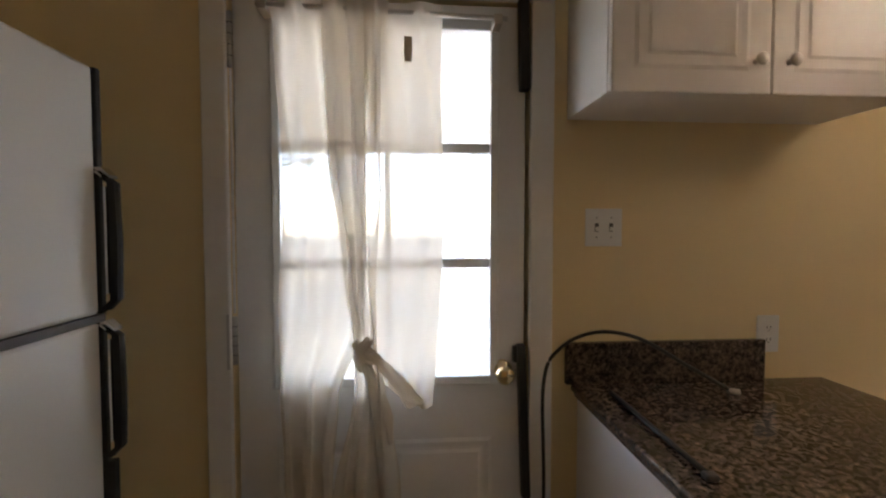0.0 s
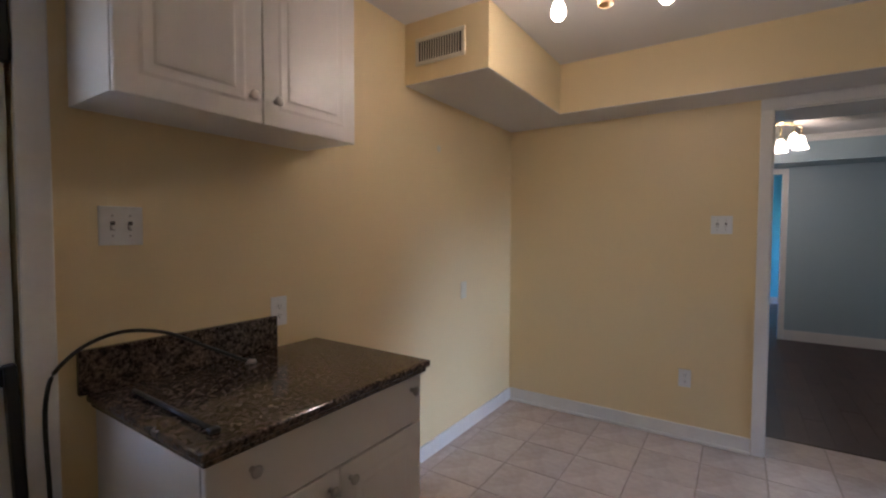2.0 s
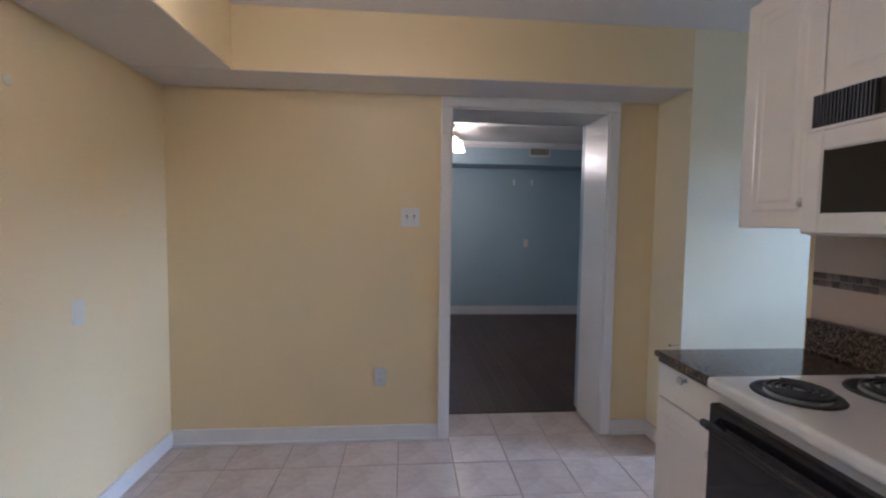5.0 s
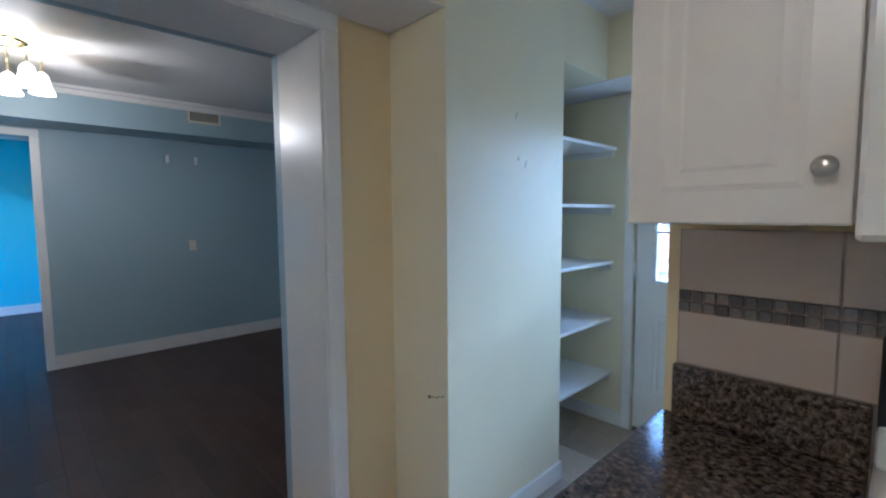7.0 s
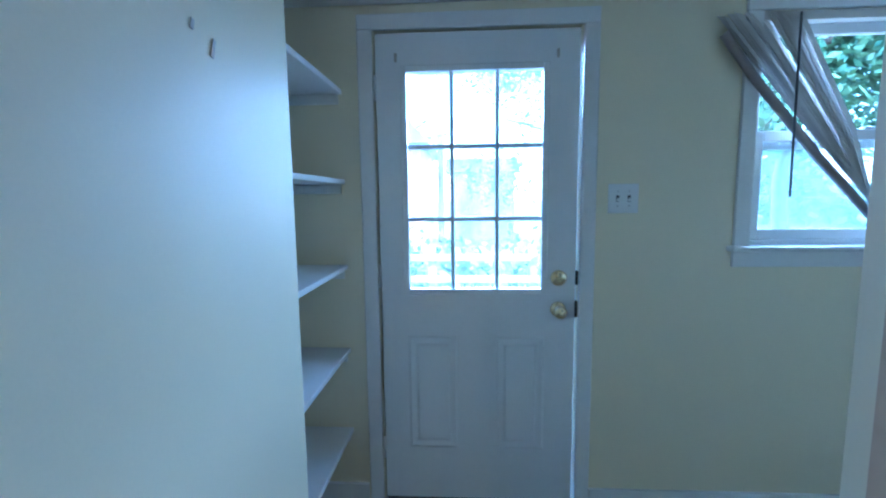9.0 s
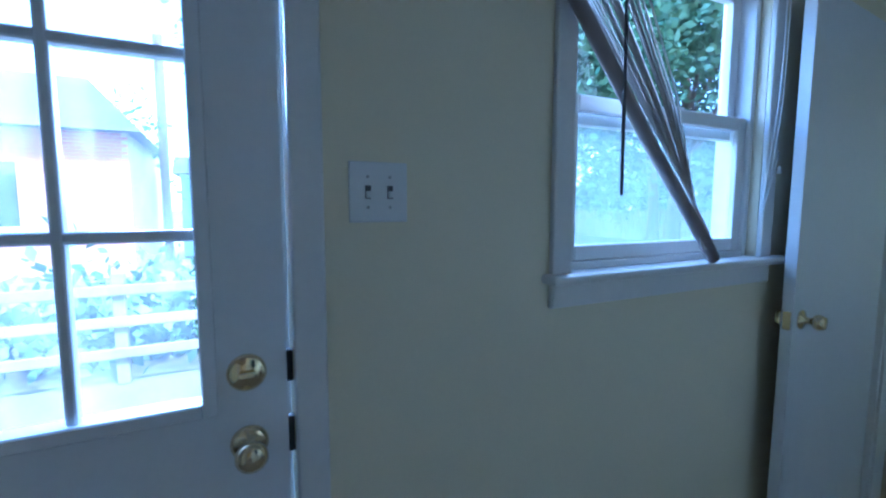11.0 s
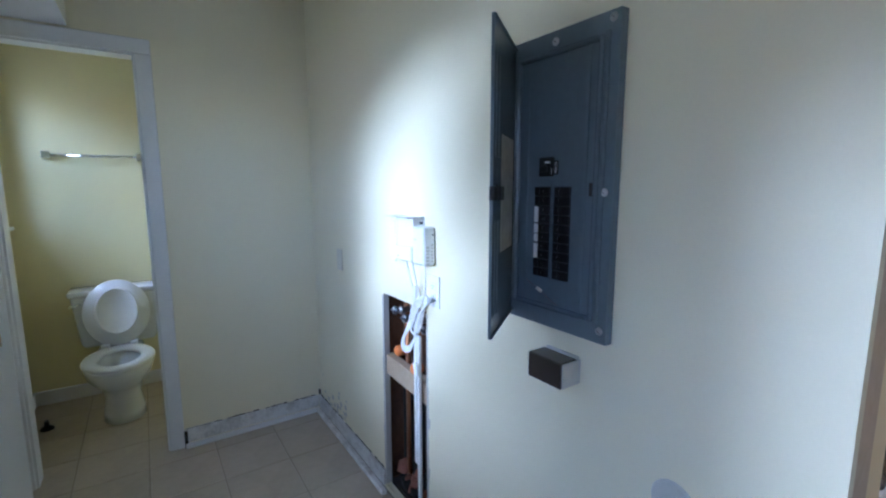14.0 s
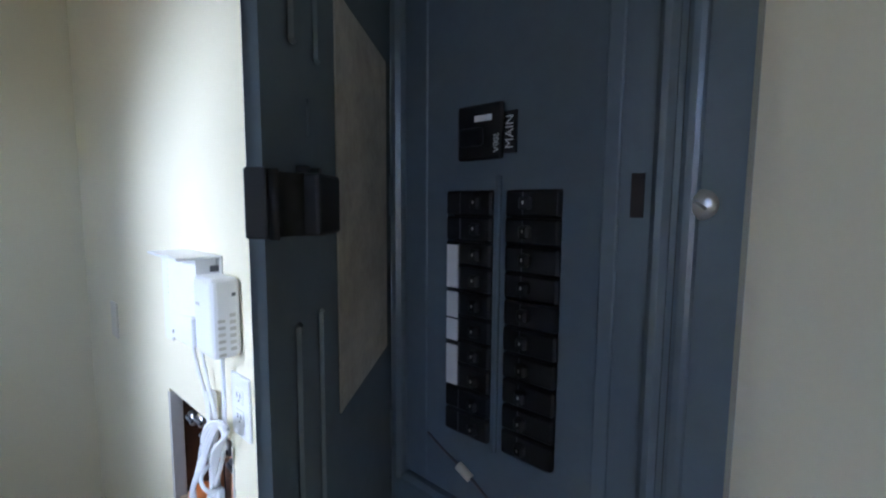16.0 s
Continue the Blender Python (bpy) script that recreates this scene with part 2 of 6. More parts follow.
PLASTER = mat("torn_plaster", (0.55, 0.53, 0.48), 0.9, vary=0.1, bump=0.4)
BROWNBOX = mat("dark_brown_box", (0.035, 0.022, 0.018), 0.35, vary=0.15, bump=0.05)
BULB = glow_mat("lit_bulb", (1.0, 0.72, 0.42), 1.2)
SHADE = glow_mat("lit_frosted_shade", (1.0, 0.72, 0.42), 0.25)
AMBERGLASS = mat("amber_glass_shade", (0.75, 0.55, 0.30), 0.25, vary=0.05, bump=0)
PORCHWHITE = mat("porch_white_paint", (0.78, 0.78, 0.78), 0.5, bump=0.03)
SIDING = mat("pale_siding", (0.70, 0.72, 0.70), 0.55, bump=0.05)
TEALSIDING = mat("teal_siding", (0.34, 0.48, 0.48), 0.6, bump=0.05)
BRICK = mat("red_brick", (0.36, 0.15, 0.10), 0.85, vary=0.15, bump=0.3)
MORTAR = mat("mortar", (0.42, 0.36, 0.31), 0.9, bump=0.2)
ROOF = mat("grey_shingle", (0.10, 0.10, 0.105), 0.9, vary=0.2, bump=0.4)
EARTH = mat("leaf_litter_ground", (0.15, 0.12, 0.095), 0.95, color2=(0.10, 0.11, 0.05), big=0.25, fine=9, bump=0.5)
BARK = mat("bark", (0.11, 0.08, 0.06), 0.9, vary=0.2, bump=0.5)
LEAF = mat("leaf_green", (0.095, 0.17, 0.085), 0.6, color2=(0.14, 0.23, 0.12), big=1.2, fine=7, bump=0)
FENCEW = mat("weathered_fence_wood", (0.22, 0.20, 0.18), 0.8, vary=0.12, bump=0.2)


# ---- building helpers ----
ORIGIN = {}


def thing(name, at, label, category, group="", kind=""):
    ob = new(name)
    ob.location = at
    ob.empty_display_size = 0.1
    ORIGIN[ob.name] = Vector(at)
    return tagged(ob, label, category, group, kind)


def finish(bm, smooth):
    bmesh.ops.recalc_face_normals(bm, faces=bm.faces)
    for f in bm.faces:
        f.smooth = smooth


def part(name, bm, material, parent=None, label="", smooth=False):
    """Links a bmesh given in world metres as one mesh object under its thing."""
    finish(bm, smooth)
    origin = ORIGIN[parent.name] if parent else Vector((0, 0, 0))
    bm.transform(Matrix.Translation(-origin))
    me = bpy.data.meshes.new(name)
    bm.to_mesh(me)
    bm.free()
    me.materials.append(material)
    ob = new(name, me)
    ORIGIN[ob.name] = origin
    if parent:
        ob.parent = parent
    if label:
        tagged(ob, label)
    return ob


def structure(name, bm, material, label, category):
    return tagged(part(name, bm, material), label, category, kind="structure")


def box(x0, x1, y0, y1, z0, z1, bevel=0.0, bm=None, seg=2, m=None):
    """Adds a box between the given limits, with its edges rounded."""
    out = bm if bm is not None else bmesh.new()
    tmp = bmesh.new()
    bmesh.ops.create_cube(tmp, size=1)
    tmp.transform(Matrix.Translation(((x0 + x1) / 2, (y0 + y1) / 2, (z0 + z1) / 2)) @ Matrix.Diagonal((abs(x1 - x0), abs(y1 - y0), abs(z1 - z0), 1)))
    if bevel:
        bmesh.ops.bevel(tmp, geom=tmp.edges[:], offset=bevel, segments=seg, affect="EDGES", profile=0.5)
    if m is not None:
        tmp.transform(m)
    merge(out, tmp)
    return out


def merge(out, tmp):
    me = bpy.data.meshes.new("tmp")
    tmp.to_mesh(me)
    tmp.free()
    out.from_mesh(me)
    bpy.data.meshes.remove(me)


def lathe(profile, m=Matrix(), steps=24, bm=None):
    """A turned body: profile of (radius, height), about the z axis of m."""
    out = bm if bm is not None else bmesh.new()
    rings = []
    for r, h in profile:
        if r < 1e-5:
            rings.append([out.verts.new(m @ Vector((0, 0, h)))])
        else:
            rings.append([out.verts.new(m @ Vector((r * math.cos(a), r * math.sin(a), h))) for a in (2 * math.pi * i / steps for i in range(steps))])
    for a, b in zip(rings, rings[1:]):
        for i in range(steps):
            j = (i + 1) % steps
            if len(a) == 1 and len(b) == 1:
                break
            if len(a) == 1:
                out.faces.new((a[0], b[i], b[j]))
            elif len(b) == 1:
                out.faces.new((a[i], a[j], b[0]))
            else:
                out.faces.new((a[i], a[j], b[j], b[i]))
    return out


def loft(rings, bm=None, caps=True):
    """Joins rings of points, each with the same count, into one skin."""
    out = bm if bm is not None else bmesh.new()
    vs = [[out.verts.new(p) for p in ring] for ring in rings]
    n = len(vs[0])
    for a, b in zip(vs, vs[1:]):
        for i in range(n):
            out.faces.new((a[i], a[(i + 1) % n], b[(i + 1) % n], b[i]))
    if caps:
        out.faces.new(vs[0])
        out.faces.new(vs[-1])
    return out


def tube(points, radius, bm=None, steps=8):
    """A round bar or cable along the points."""
    pts = [Vector(p) for p in points]
    rings = []
    for i, p in enumerate(pts):
        d = (pts[min(i + 1, len(pts) - 1)] - pts[max(i - 1, 0)]).normalized()
        side = d.cross(Vector((0, 0, 1)) if abs(d.z) < 0.9 else Vector((1, 0, 0))).normalized()
        up = side.cross(d)
        rings.append([p + radius * (math.cos(a) * side + math.sin(a) * up) for a in (2 * math.pi * k / steps for k in range(steps))])
    return loft(rings, bm)


def smooth_path(points, n=8):
    """Points of a soft curve through the given ones."""
    p = [Vector(q) for q in points]
    p = [2 * p[0] - p[1]] + p + [2 * p[-1] - p[-2]]
    out = []
    for i in range(1, len(p) - 2):
        for k in range(n):
            t = k / n
            out.append(0.5 * (2 * p[i] + (p[i + 1] - p[i - 1]) * t + (2 * p[i - 1] - 5 * p[i] + 4 * p[i + 1] - p[i + 2]) * t * t + (3 * p[i] - p[i - 1] - 3 * p[i + 1] + p[i + 2]) * t ** 3))
    return out + [p[-2]]


def along(axis, x, y, z):
    """A turned body's pose with its z axis along the named direction."""
    d = {"+x": (1, 0, 0), "-x": (-1, 0, 0), "+y": (0, 1, 0), "-y": (0, -1, 0), "+z": (0, 0, 1), "-z": (0, 0, -1)}[axis]
    return Matrix.Translation((x, y, z)) @ Vector((0, 0, 1)).rotation_difference(Vector(d)).to_matrix().to_4x4()


def wall_y(name, y0, y1, x0, x1, z0, z1, holes, material, label):
    """A wall along x with openings (x0, x1, z0, z1) through it."""
    bm = bmesh.new()
    xs = x0
    for hx0, hx1, hz0, hz1 in sorted(holes):
        box(xs, hx0, y0, y1, z0, z1, bm=bm)
        if hz0 > z0:
            box(hx0, hx1, y0, y1, z0, hz0, bm=bm)
        if hz1 < z1:
            box(hx0, hx1, y0, y1, hz1, z1, bm=bm)
        xs = hx1
    box(xs, x1, y0, y1, z0, z1, bm=bm)
    return structure(name, bm, material, label, "wall")


def wall_x(name, x0, x1, y0, y1, z0, z1, holes, material, label):
    """A wall along y with openings (y0, y1, z0, z1) through it."""
    bm = bmesh.new()
    ys = y0
    for hy0, hy1, hz0, hz1 in sorted(holes):
        box(x0, x1, ys, hy0, z0, z1, bm=bm)
        if hz0 > z0:
            box(x0, x1, hy0, hy1, z0, hz0, bm=bm)
        if hz1 < z1:
            box(x0, x1, hy0, hy1, hz1, z1, bm=bm)
        ys = hy1
    box(x0, x1, ys, y1, z0, z1, bm=bm)
    return structure(name, bm, material, label, "wall")


CH = 2.50   # ceiling
SZ = 2.175  # underside of the soffits

# ---- walls ----
wall_y("wall_north", 1.75, 1.90, -1.17, 4.05, 0, CH, [(-0.155, 0.72, 0, 2.06)], YELLOW, "yellow painted kitchen wall with the outer door")
wall_x("wall_west", -1.17, -1.02, -1.28, 1.75, 0, CH, [], YELLOW, "yellow painted kitchen wall behind the refrigerator")
wall_x("wall_east", 3.69, 4.05, -1.29, 1.75, 0, CH, [(-0.977, 0.055, 0, 2.115)], YELLOW, "thick yellow kitchen wall with a cased opening")
wall_y("wall_stove_north_face", -1.375, -1.28, -1.02, 2.545, 0, CH, [], YELLOW, "yellow kitchen wall behind the stove")
HOLE = (0.948, 1.318, 0.02, 0.965)
wall_y("wall_utility_north", -1.488, -1.46, 0.0, 2.545, 0, CH, [HOLE], PALE, "pale yellow utility wall with a rough hole cut in it")
b = box(2.40, 2.545, -1.46, -1.375, 0, CH)
box(1.318 + 0.05, 1.42, -1.46, -1.375, 0, CH, bm=b)
structure("wall_core", b, PINE, "studs inside the wall behind the stove", "wall")
wall_x("wall_pantry_side", 3.35, 4.05, -2.11, -1.29, 0, CH, [], PALE, "pale yellow wall end beside the pantry niche")
wall_x("wall_niche_east", 4.05, 4.15, -3.07, -1.29, 0, CH, [], PALE, "pale yellow back of the pantry niche")
WIN = (0.962, 1.790, 1.172, 2.08)
BWIN = (-0.86, -0.22, 1.20, 2.08)
wall_y("wall_bath_south", -3.20, -3.05, -1.2, 0.0, 0, CH, [BWIN], BATHPAINT, "yellow bathroom wall with a window")
wall_y("wall_south", -3.07, -2.915, 0.0, 4.05, 0, CH, [(2.465, 3.312, 0, 2.06), WIN], PALE, "pale yellow outside wall with a glazed door and windows")
wall_x("wall_utility_west", -0.10, 0.0, -3.05, -1.375, 0, CH, [(-2.885, -2.325, 0, 2.08)], PALE, "pale yellow wall with the bathroom doorway")
wall_x("wall_bath_west", -1.20, -1.08, -3.05, -1.375, 0, CH, [], BATHPAINT, "yellow bathroom wall behind the toilet")
structure("bath_wall_lining", box(-0.104, -0.1005, -2.32, -1.50, 0, CH), BATHPAINT, "yellow painted bathroom side of the wall", "wall")
wall_y("wall_bath_north", -1.50, -1.375, -1.08, -0.104, 0, CH, [], BATHPAINT, "yellow bathroom end wall")

# soffits
b = box(2.32, 3.69, 1.235, 1.75, SZ, CH)
structure("soffit_north", b, YELLOW, "boxed yellow duct soffit with an air vent", "soffit")
b = box(3.35, 3.69, -1.29, 1.235, SZ, CH)
structure("soffit_east", b, YELLOW, "yellow duct soffit above the cased opening", "soffit")
b = box(0.0, 3.35, -2.915, -2.57, 2.16, CH)
structure("soffit_south", b, PALE, "pale yellow soffit above the outer door", "soffit")
b = box(3.35, 4.05, -2.915, -2.11, 2.16, CH)
structure("soffit_niche", b, PALE, "pale yellow soffit above the pantry shelves", "soffit")
structure("soffit_underside", box(3.352, 3.688, -1.288, 1.75, SZ - 0.004, SZ), CEIL, "white underside of the kitchen soffit", "soffit")
structure("soffit_north_underside", box(2.322, 3.348, 1.237, 1.748, SZ - 0.004, SZ), CEIL, "white underside of the duct soffit", "soffit")
structure("soffit_south_underside", box(0.002, 4.048, -2.913, -2.572, 2.156, 2.16), CEIL, "white underside of the utility soffit", "soffit")

# ceilings
structure("ceiling", box(-1.2, 4.15, -3.20, 1.90, CH, CH + 0.12), CEIL, "matt white plaster ceiling", "ceiling")
structure("ceiling_hall", box(4.15, 7.66, -3.6, 2.2, CH, CH + 0.12), CEIL, "white hall ceiling", "ceiling")

# ---- hall and room beyond the cased opening ----
wall_x("wall_hall_west_north", 4.05, 4.15, 0.055, 2.2, 0, CH, [], HALLPAINT, "grey-blue hall wall")
wall_x("wall_hall_west_south", 4.05, 4.15, -1.29, -0.977, 0, CH, [], HALLPAINT, "grey-blue hall wall beside the opening")
wall_x("wall_hall_lintel", 4.05, 4.15, -0.977, 0.055, 2.115, CH, [], HALLPAINT, "grey-blue wall over the opening")
wall_x("wall_hall_west_far", 4.15, 4.25, -3.6, -1.29, 0, CH, [], HALLPAINT, "grey-blue hall wall")
wall_y("wall_hall_south", -3.7, -3.6, 4.05, 7.66, 0, CH, [], HALLPAINT, "grey-blue hall end wall")
wall_y("wall_hall_north", 2.2, 2.3, 4.05, 7.66, 0, CH, [], HALLPAINT, "grey-blue hall end wall")
wall_x("wall_hall_east", 7.52, 7.66, -3.6, 2.2, 0, CH, [(-0.24, 0.56, 0, 2.12)], HALLPAINT, "grey-blue hall wall with a doorway")
structure("soffit_hall", box(7.05, 7.52, -3.6, 2.2, 2.20, CH), HALLPAINT, "grey-blue duct soffit with an air vent", "soffit")
b = box(6.99, 7.05, -3.6, 2.2, 2.43, CH)
bmesh.ops.bevel(b, geom=[e for e in b.edges if all(v.co.x < 7.0 and v.co.z < 2.45 for v in e.verts)], offset=0.045, segments=4, affect="EDGES")
structure("crown_moulding", b, TRIM, "white crown moulding under the hall ceiling", "moulding")
wall_x("wall_bedroom_east", 11.0, 11.1, -1.5, 2.5, 0, CH, [], CYAN, "bright cyan bedroom wall")
wall_y("wall_bedroom_south", -1.6, -1.5, 7.66, 11.1, 0, CH, [], CYAN, "bright cyan bedroom wall")
# out-of-view opening, added so daylight reaches the cyan wall
wall_y("wall_bedroom_north", 2.5, 2.6, 7.66, 11.1, 0, CH, [(8.6, 10.4, 0.8, 2.1)], CYAN, "bright cyan bedroom wall with an added, unseen window opening")
structure("ceiling_bedroom", box(7.66, 11.1, -1.6, 2.6, CH, CH + 0.12), CEIL, "white bedroom ceiling", "ceiling")
structure("baseboard_bedroom", box(10.985, 11.0, -1.5, 2.5, 0, 0.13, 0.004), TRIM, "white bedroom baseboard", "baseboard")
structure("baseboard_hall_south", box(7.505, 7.52, -3.6, -0.30, 0, 0.13, 0.004), TRIM, "white hall baseboard", "baseboard")
structure("baseboard_hall_north", box(7.505, 7.52, 0.62, 2.2, 0, 0.13, 0.004), TRIM, "white hall baseboard", "baseboard")


def casing_x(name, x0, x1, y0, y1, top, w, label):
    """A door casing on a wall across x: two legs and a head with mitred look."""
    t = thing(name, ((x0 + x1) / 2, (y0 + y1) / 2, 0), label, "door trim", kind="structure")
    part("casing_leg", box(x0, x1, y0 - w, y0, 0, top, 0.005), TRIM, t)
    part("casing_leg", box(x0, x1, y1, y1 + w, 0, top, 0.005), TRIM, t)
    part("casing_head", box(x0, x1, y0 - w, y1 + w, top, top + w, 0.005), TRIM, t)
    return t


def casing_y(name, y0, y1, x0, x1, top, w, label):
    t = thing(name, ((x0 + x1) / 2, (y0 + y1) / 2, 0), label, "door trim", kind="structure")
    part("casing_leg", box(x0 - w, x0, y0, y1, 0, top, 0.005), TRIM, t)
    part("casing_leg", box(x1, x1 + w, y0, y1, 0, top, 0.005), TRIM, t)
    part("casing_head", box(x0 - w, x1 + w, y0, y1, top, top + w, 0.005), TRIM, t)
    return t


c = casing_x("casing_opening", 3.672, 3.69, -0.967, 0.047, 2.105, 0.066, "white painted casing round the wide opening")
part("jamb", box(3.69, 4.05, -0.977, -0.959, 0, 2.115), TRIM, c)
part("jamb", box(3.69, 4.05, 0.039, 0.055, 0, 2.115), TRIM, c)
part("jamb_head", box(3.69, 4.05, -0.959, 0.039, 2.098, 2.115), TRIM, c)
casing_x("casing_hall_door", 7.50, 7.52, -0.235, 0.555, 2.115, 0.066, "white casing of the bedroom doorway")
c = casing_y("casing_north_door", 1.732, 1.75, -0.155, 0.72, 2.055, 0.072, "white casing of the curtained outer door")
part("door_stop", box(-0.155, -0.118, 1.801, 1.90, 0, 2.055), TRIM, c)
part("door_stop", box(0.683, 0.72, 1.801, 1.90, 0, 2.055), TRIM, c)
part("head_stop", box(-0.118, 0.683, 1.801, 1.90, 2.015, 2.06), TRIM, c)
part("threshold", box(-0.155, 0.72, 1.76, 1.92, -0.04, 0.011, 0.003), STEEL, c)
c = casing_y("casing_south_door", -2.915, -2.897, 2.465, 3.312, 2.055, 0.062, "white casing of the glazed back door")
part("door_stop", box(2.465, 2.4715, -3.07, -2.962, 0, 2.055), TRIM, c)
part("door_stop", box(3.272, 3.312, -3.07, -2.962, 0, 2.055), TRIM, c)
part("head_stop", box(2.4715, 3.272, -3.07, -2.962, 2.015, 2.06), TRIM, c)
part("threshold", box(2.465, 3.312, -3.09, -2.93, -0.04, 0.011, 0.003), STEEL, c)
c = casing_x("casing_bath_door", 0.0, 0.018, -2.88, -2.33, 2.075, 0.07, "white casing of the bathroom doorway")
part("jamb", box(-0.10, 0.0, -2.325, -2.339, 0, 2.08), TRIM, c)
part("jamb", box(-0.10, 0.0, -2.885, -2.871, 0, 2.08), TRIM, c)
part("jamb_head", box(-0.10, 0.0, -2.871, -2.339, 2.066, 2.08), TRIM, c)
part("strike_plate", box(-0.07, -0.03, -2.341, -2.3385, 0.93, 1.0), STEEL, c)

# baseboards with a cap edge
for name, args in {
    "baseboard_north": (1.69, 3.69, 1.735, 1.75), "baseboard_stove_end": (2.545, 2.558, -1.488, -1.28),
    "baseboard_south_a": (3.38, 4.05, -2.915, -2.90), "baseboard_south_b": (0.02, 2.40, -2.915, -2.90),
    "baseboard_pantry": (3.336, 3.35, -2.11, -1.29), "baseboard_pantry_end": (3.336, 4.05, -2.124, -2.11),
    "baseboard_bath_west": (-1.08, -1.066, -3.05, -1.50), "baseboard_bath_south": (-1.066, -0.1, -3.05, -3.035),
    "baseboard_return": (3.35, 3.69, -1.29, -1.276)}.items():
    structure(name, box(*args, 0, 0.095, 0.004), TRIM, "white painted baseboard along the floor", "baseboard")
for name, y0, y1 in (("baseboard_east_north", 0.115, 1.735), ("baseboard_east_south", -1.276, -1.035)):
    b = box(3.676, 3.69, y0, y1, 0, 0.10, 0.004)
    box(3.660, 3.676, y0, y1, 0.0, 0.02, 0.006, bm=b)
    structure(name, b, TRIM, "white baseboard with a quarter-round shoe", "baseboard")
b = box(0.0, 0.014, -2.258, -1.502, 0.025, 0.10, 0.003)
structure("baseboard_utility_west", b, DIRTYTRIM, "battered white baseboard stained with dirt", "baseboard")
structure("shoe_utility_west", box(0.014, 0.04, -2.258, -1.53, 0, 0.024, 0.005), TRIM, "loose white shoe moulding", "baseboard")
b = box(0.014, 0.94, -1.502, -1.488, 0.02, 0.10, 0.003)
structure("baseboard_utility_north", b, DIRTYTRIM, "battered white baseboard stained with dirt", "baseboard")
structure("shoe_utility_north", box(0.014, 0.98, -1.53, -1.504, 0, 0.024, 0.005), DIRTYTRIM, "dirty loose shoe moulding", "baseboard")
structure("baseboard_utility_north_b", box(1.33, 2.545, -1.502, -1.488, 0, 0.10, 0.003), TRIM, "white baseboard of the utility room", "baseboard")
rb = random.Random(12)
b = bmesh.new()
for k in range(26):
    x = 0.02 + 0.035 * k
    if rb.random() < 0.75:
        box(x, x + 0.02 + 0.02 * rb.random(), -1.4915, -1.4865, 0.099, 0.1012 + 0.004 * rb.random(), bm=b)
for k in range(21):
    y = -2.25 + 0.035 * k
    if rb.random() < 0.8:
        box(-0.0015, 0.0035, y, y + 0.02 + 0.02 * rb.random(), 0.099, 0.1012 + 0.004 * rb.random(), bm=b)
box(0.0, 0.010, -1.500, -1.488, 0.10, 0.135, 0.003, bm=b)
box(0.0145, 0.024, -2.262, -2.245, 0.0, 0.098, 0.002, bm=b)
structure("open_joint", b, NEARBLACK, "dark open joint above the battered baseboard", "joint")
b = bmesh.new()
for k in range(26):
    x, z = 0.06 + 0.40 * rb.random() ** 1.3, 0.11 + 0.15 * rb.random() ** 2
    n, r = 7, 0.006 + 0.013 * rb.random()
    ring = [(x + r * (0.6 + 0.6 * rb.random()) * math.cos(6.2832 * q / n), z + r * (0.5 + 0.7 * rb.random()) * math.sin(6.2832 * q / n)) for q in range(n)]
    loft([[(px, -1.4875, pz) for px, pz in ring], [(px, -1.4888, pz) for px, pz in ring]], b)
structure("flaked_paint", b, PLASTER, "flaked paint and bare plaster above the baseboard", "wall damage")
structure("sill_stain_patch", box(0.0, 0.003, -2.25, -2.1, 0.1, 0.104), DIRTYTRIM, "dirt line above the baseboard", "stain")


# ---- doors and windows ----
def knob(parent, m, material, name="door_knob"):
    part(name, lathe([(0, 0), (0.033, 0), (0.033, 0.004), (0.026, 0.010), (0.012, 0.014), (0.011, 0.034), (0.020, 0.040), (0.027, 0.050), (0.027, 0.062), (0.018, 0.070), (0, 0.072)], m), material, parent, smooth=True)


def frame_ring(bm, axis, a0, a1, z0, z1, d0, d1, w, bevel=0.003):
    """A rectangular frame of four bars; axis y: it stands across y."""
    for p0, p1, q0, q1 in ((a0, a0 + w, z0, z1), (a1 - w, a1, z0, z1), (a0 + w, a1 - w, z0, z0 + w), (a0 + w, a1 - w, z1 - w, z1)):
        if axis == "y":
            box(p0, p1, d0, d1, q0, q1, bevel, bm=bm, seg=1)
        else:
            box(d0, d1, p0, p1, q0, q1, bevel, bm=bm, seg=1)
    return bm


def raised_panel(bm, x0, x1, z0, z1, y, into, depth=0.006, rim=0.022):
    """A moulded panel on a face across y: a raised rim and a raised field. into: +1 or -1, the way out of the face."""
    for k, d in ((0.0, depth * 0.7), (rim * 1.5, depth)):
        s = k + rim * 0.5
        rings = [[(x0 + k, y, z0 + k), (x1 - k, y, z0 + k), (x1 - k, y, z1 - k), (x0 + k, y, z1 - k)],
                 [(x0 + s, y + into * d, z0 + s), (x1 - s, y + into * d, z0 + s), (x1 - s, y + into * d, z1 - s), (x0 + s, y + into * d, z1 - s)]]
        if k == 0:
            q = rim * 1.2
            rings += [[(x0 + q, y + into * 0.001, z0 + q), (x1 - q, y + into * 0.001, z0 + q), (x1 - q, y + into * 0.001, z1 - q), (x0 + q, y + into * 0.001, z1 - q)]]
        loft(rings, bm)


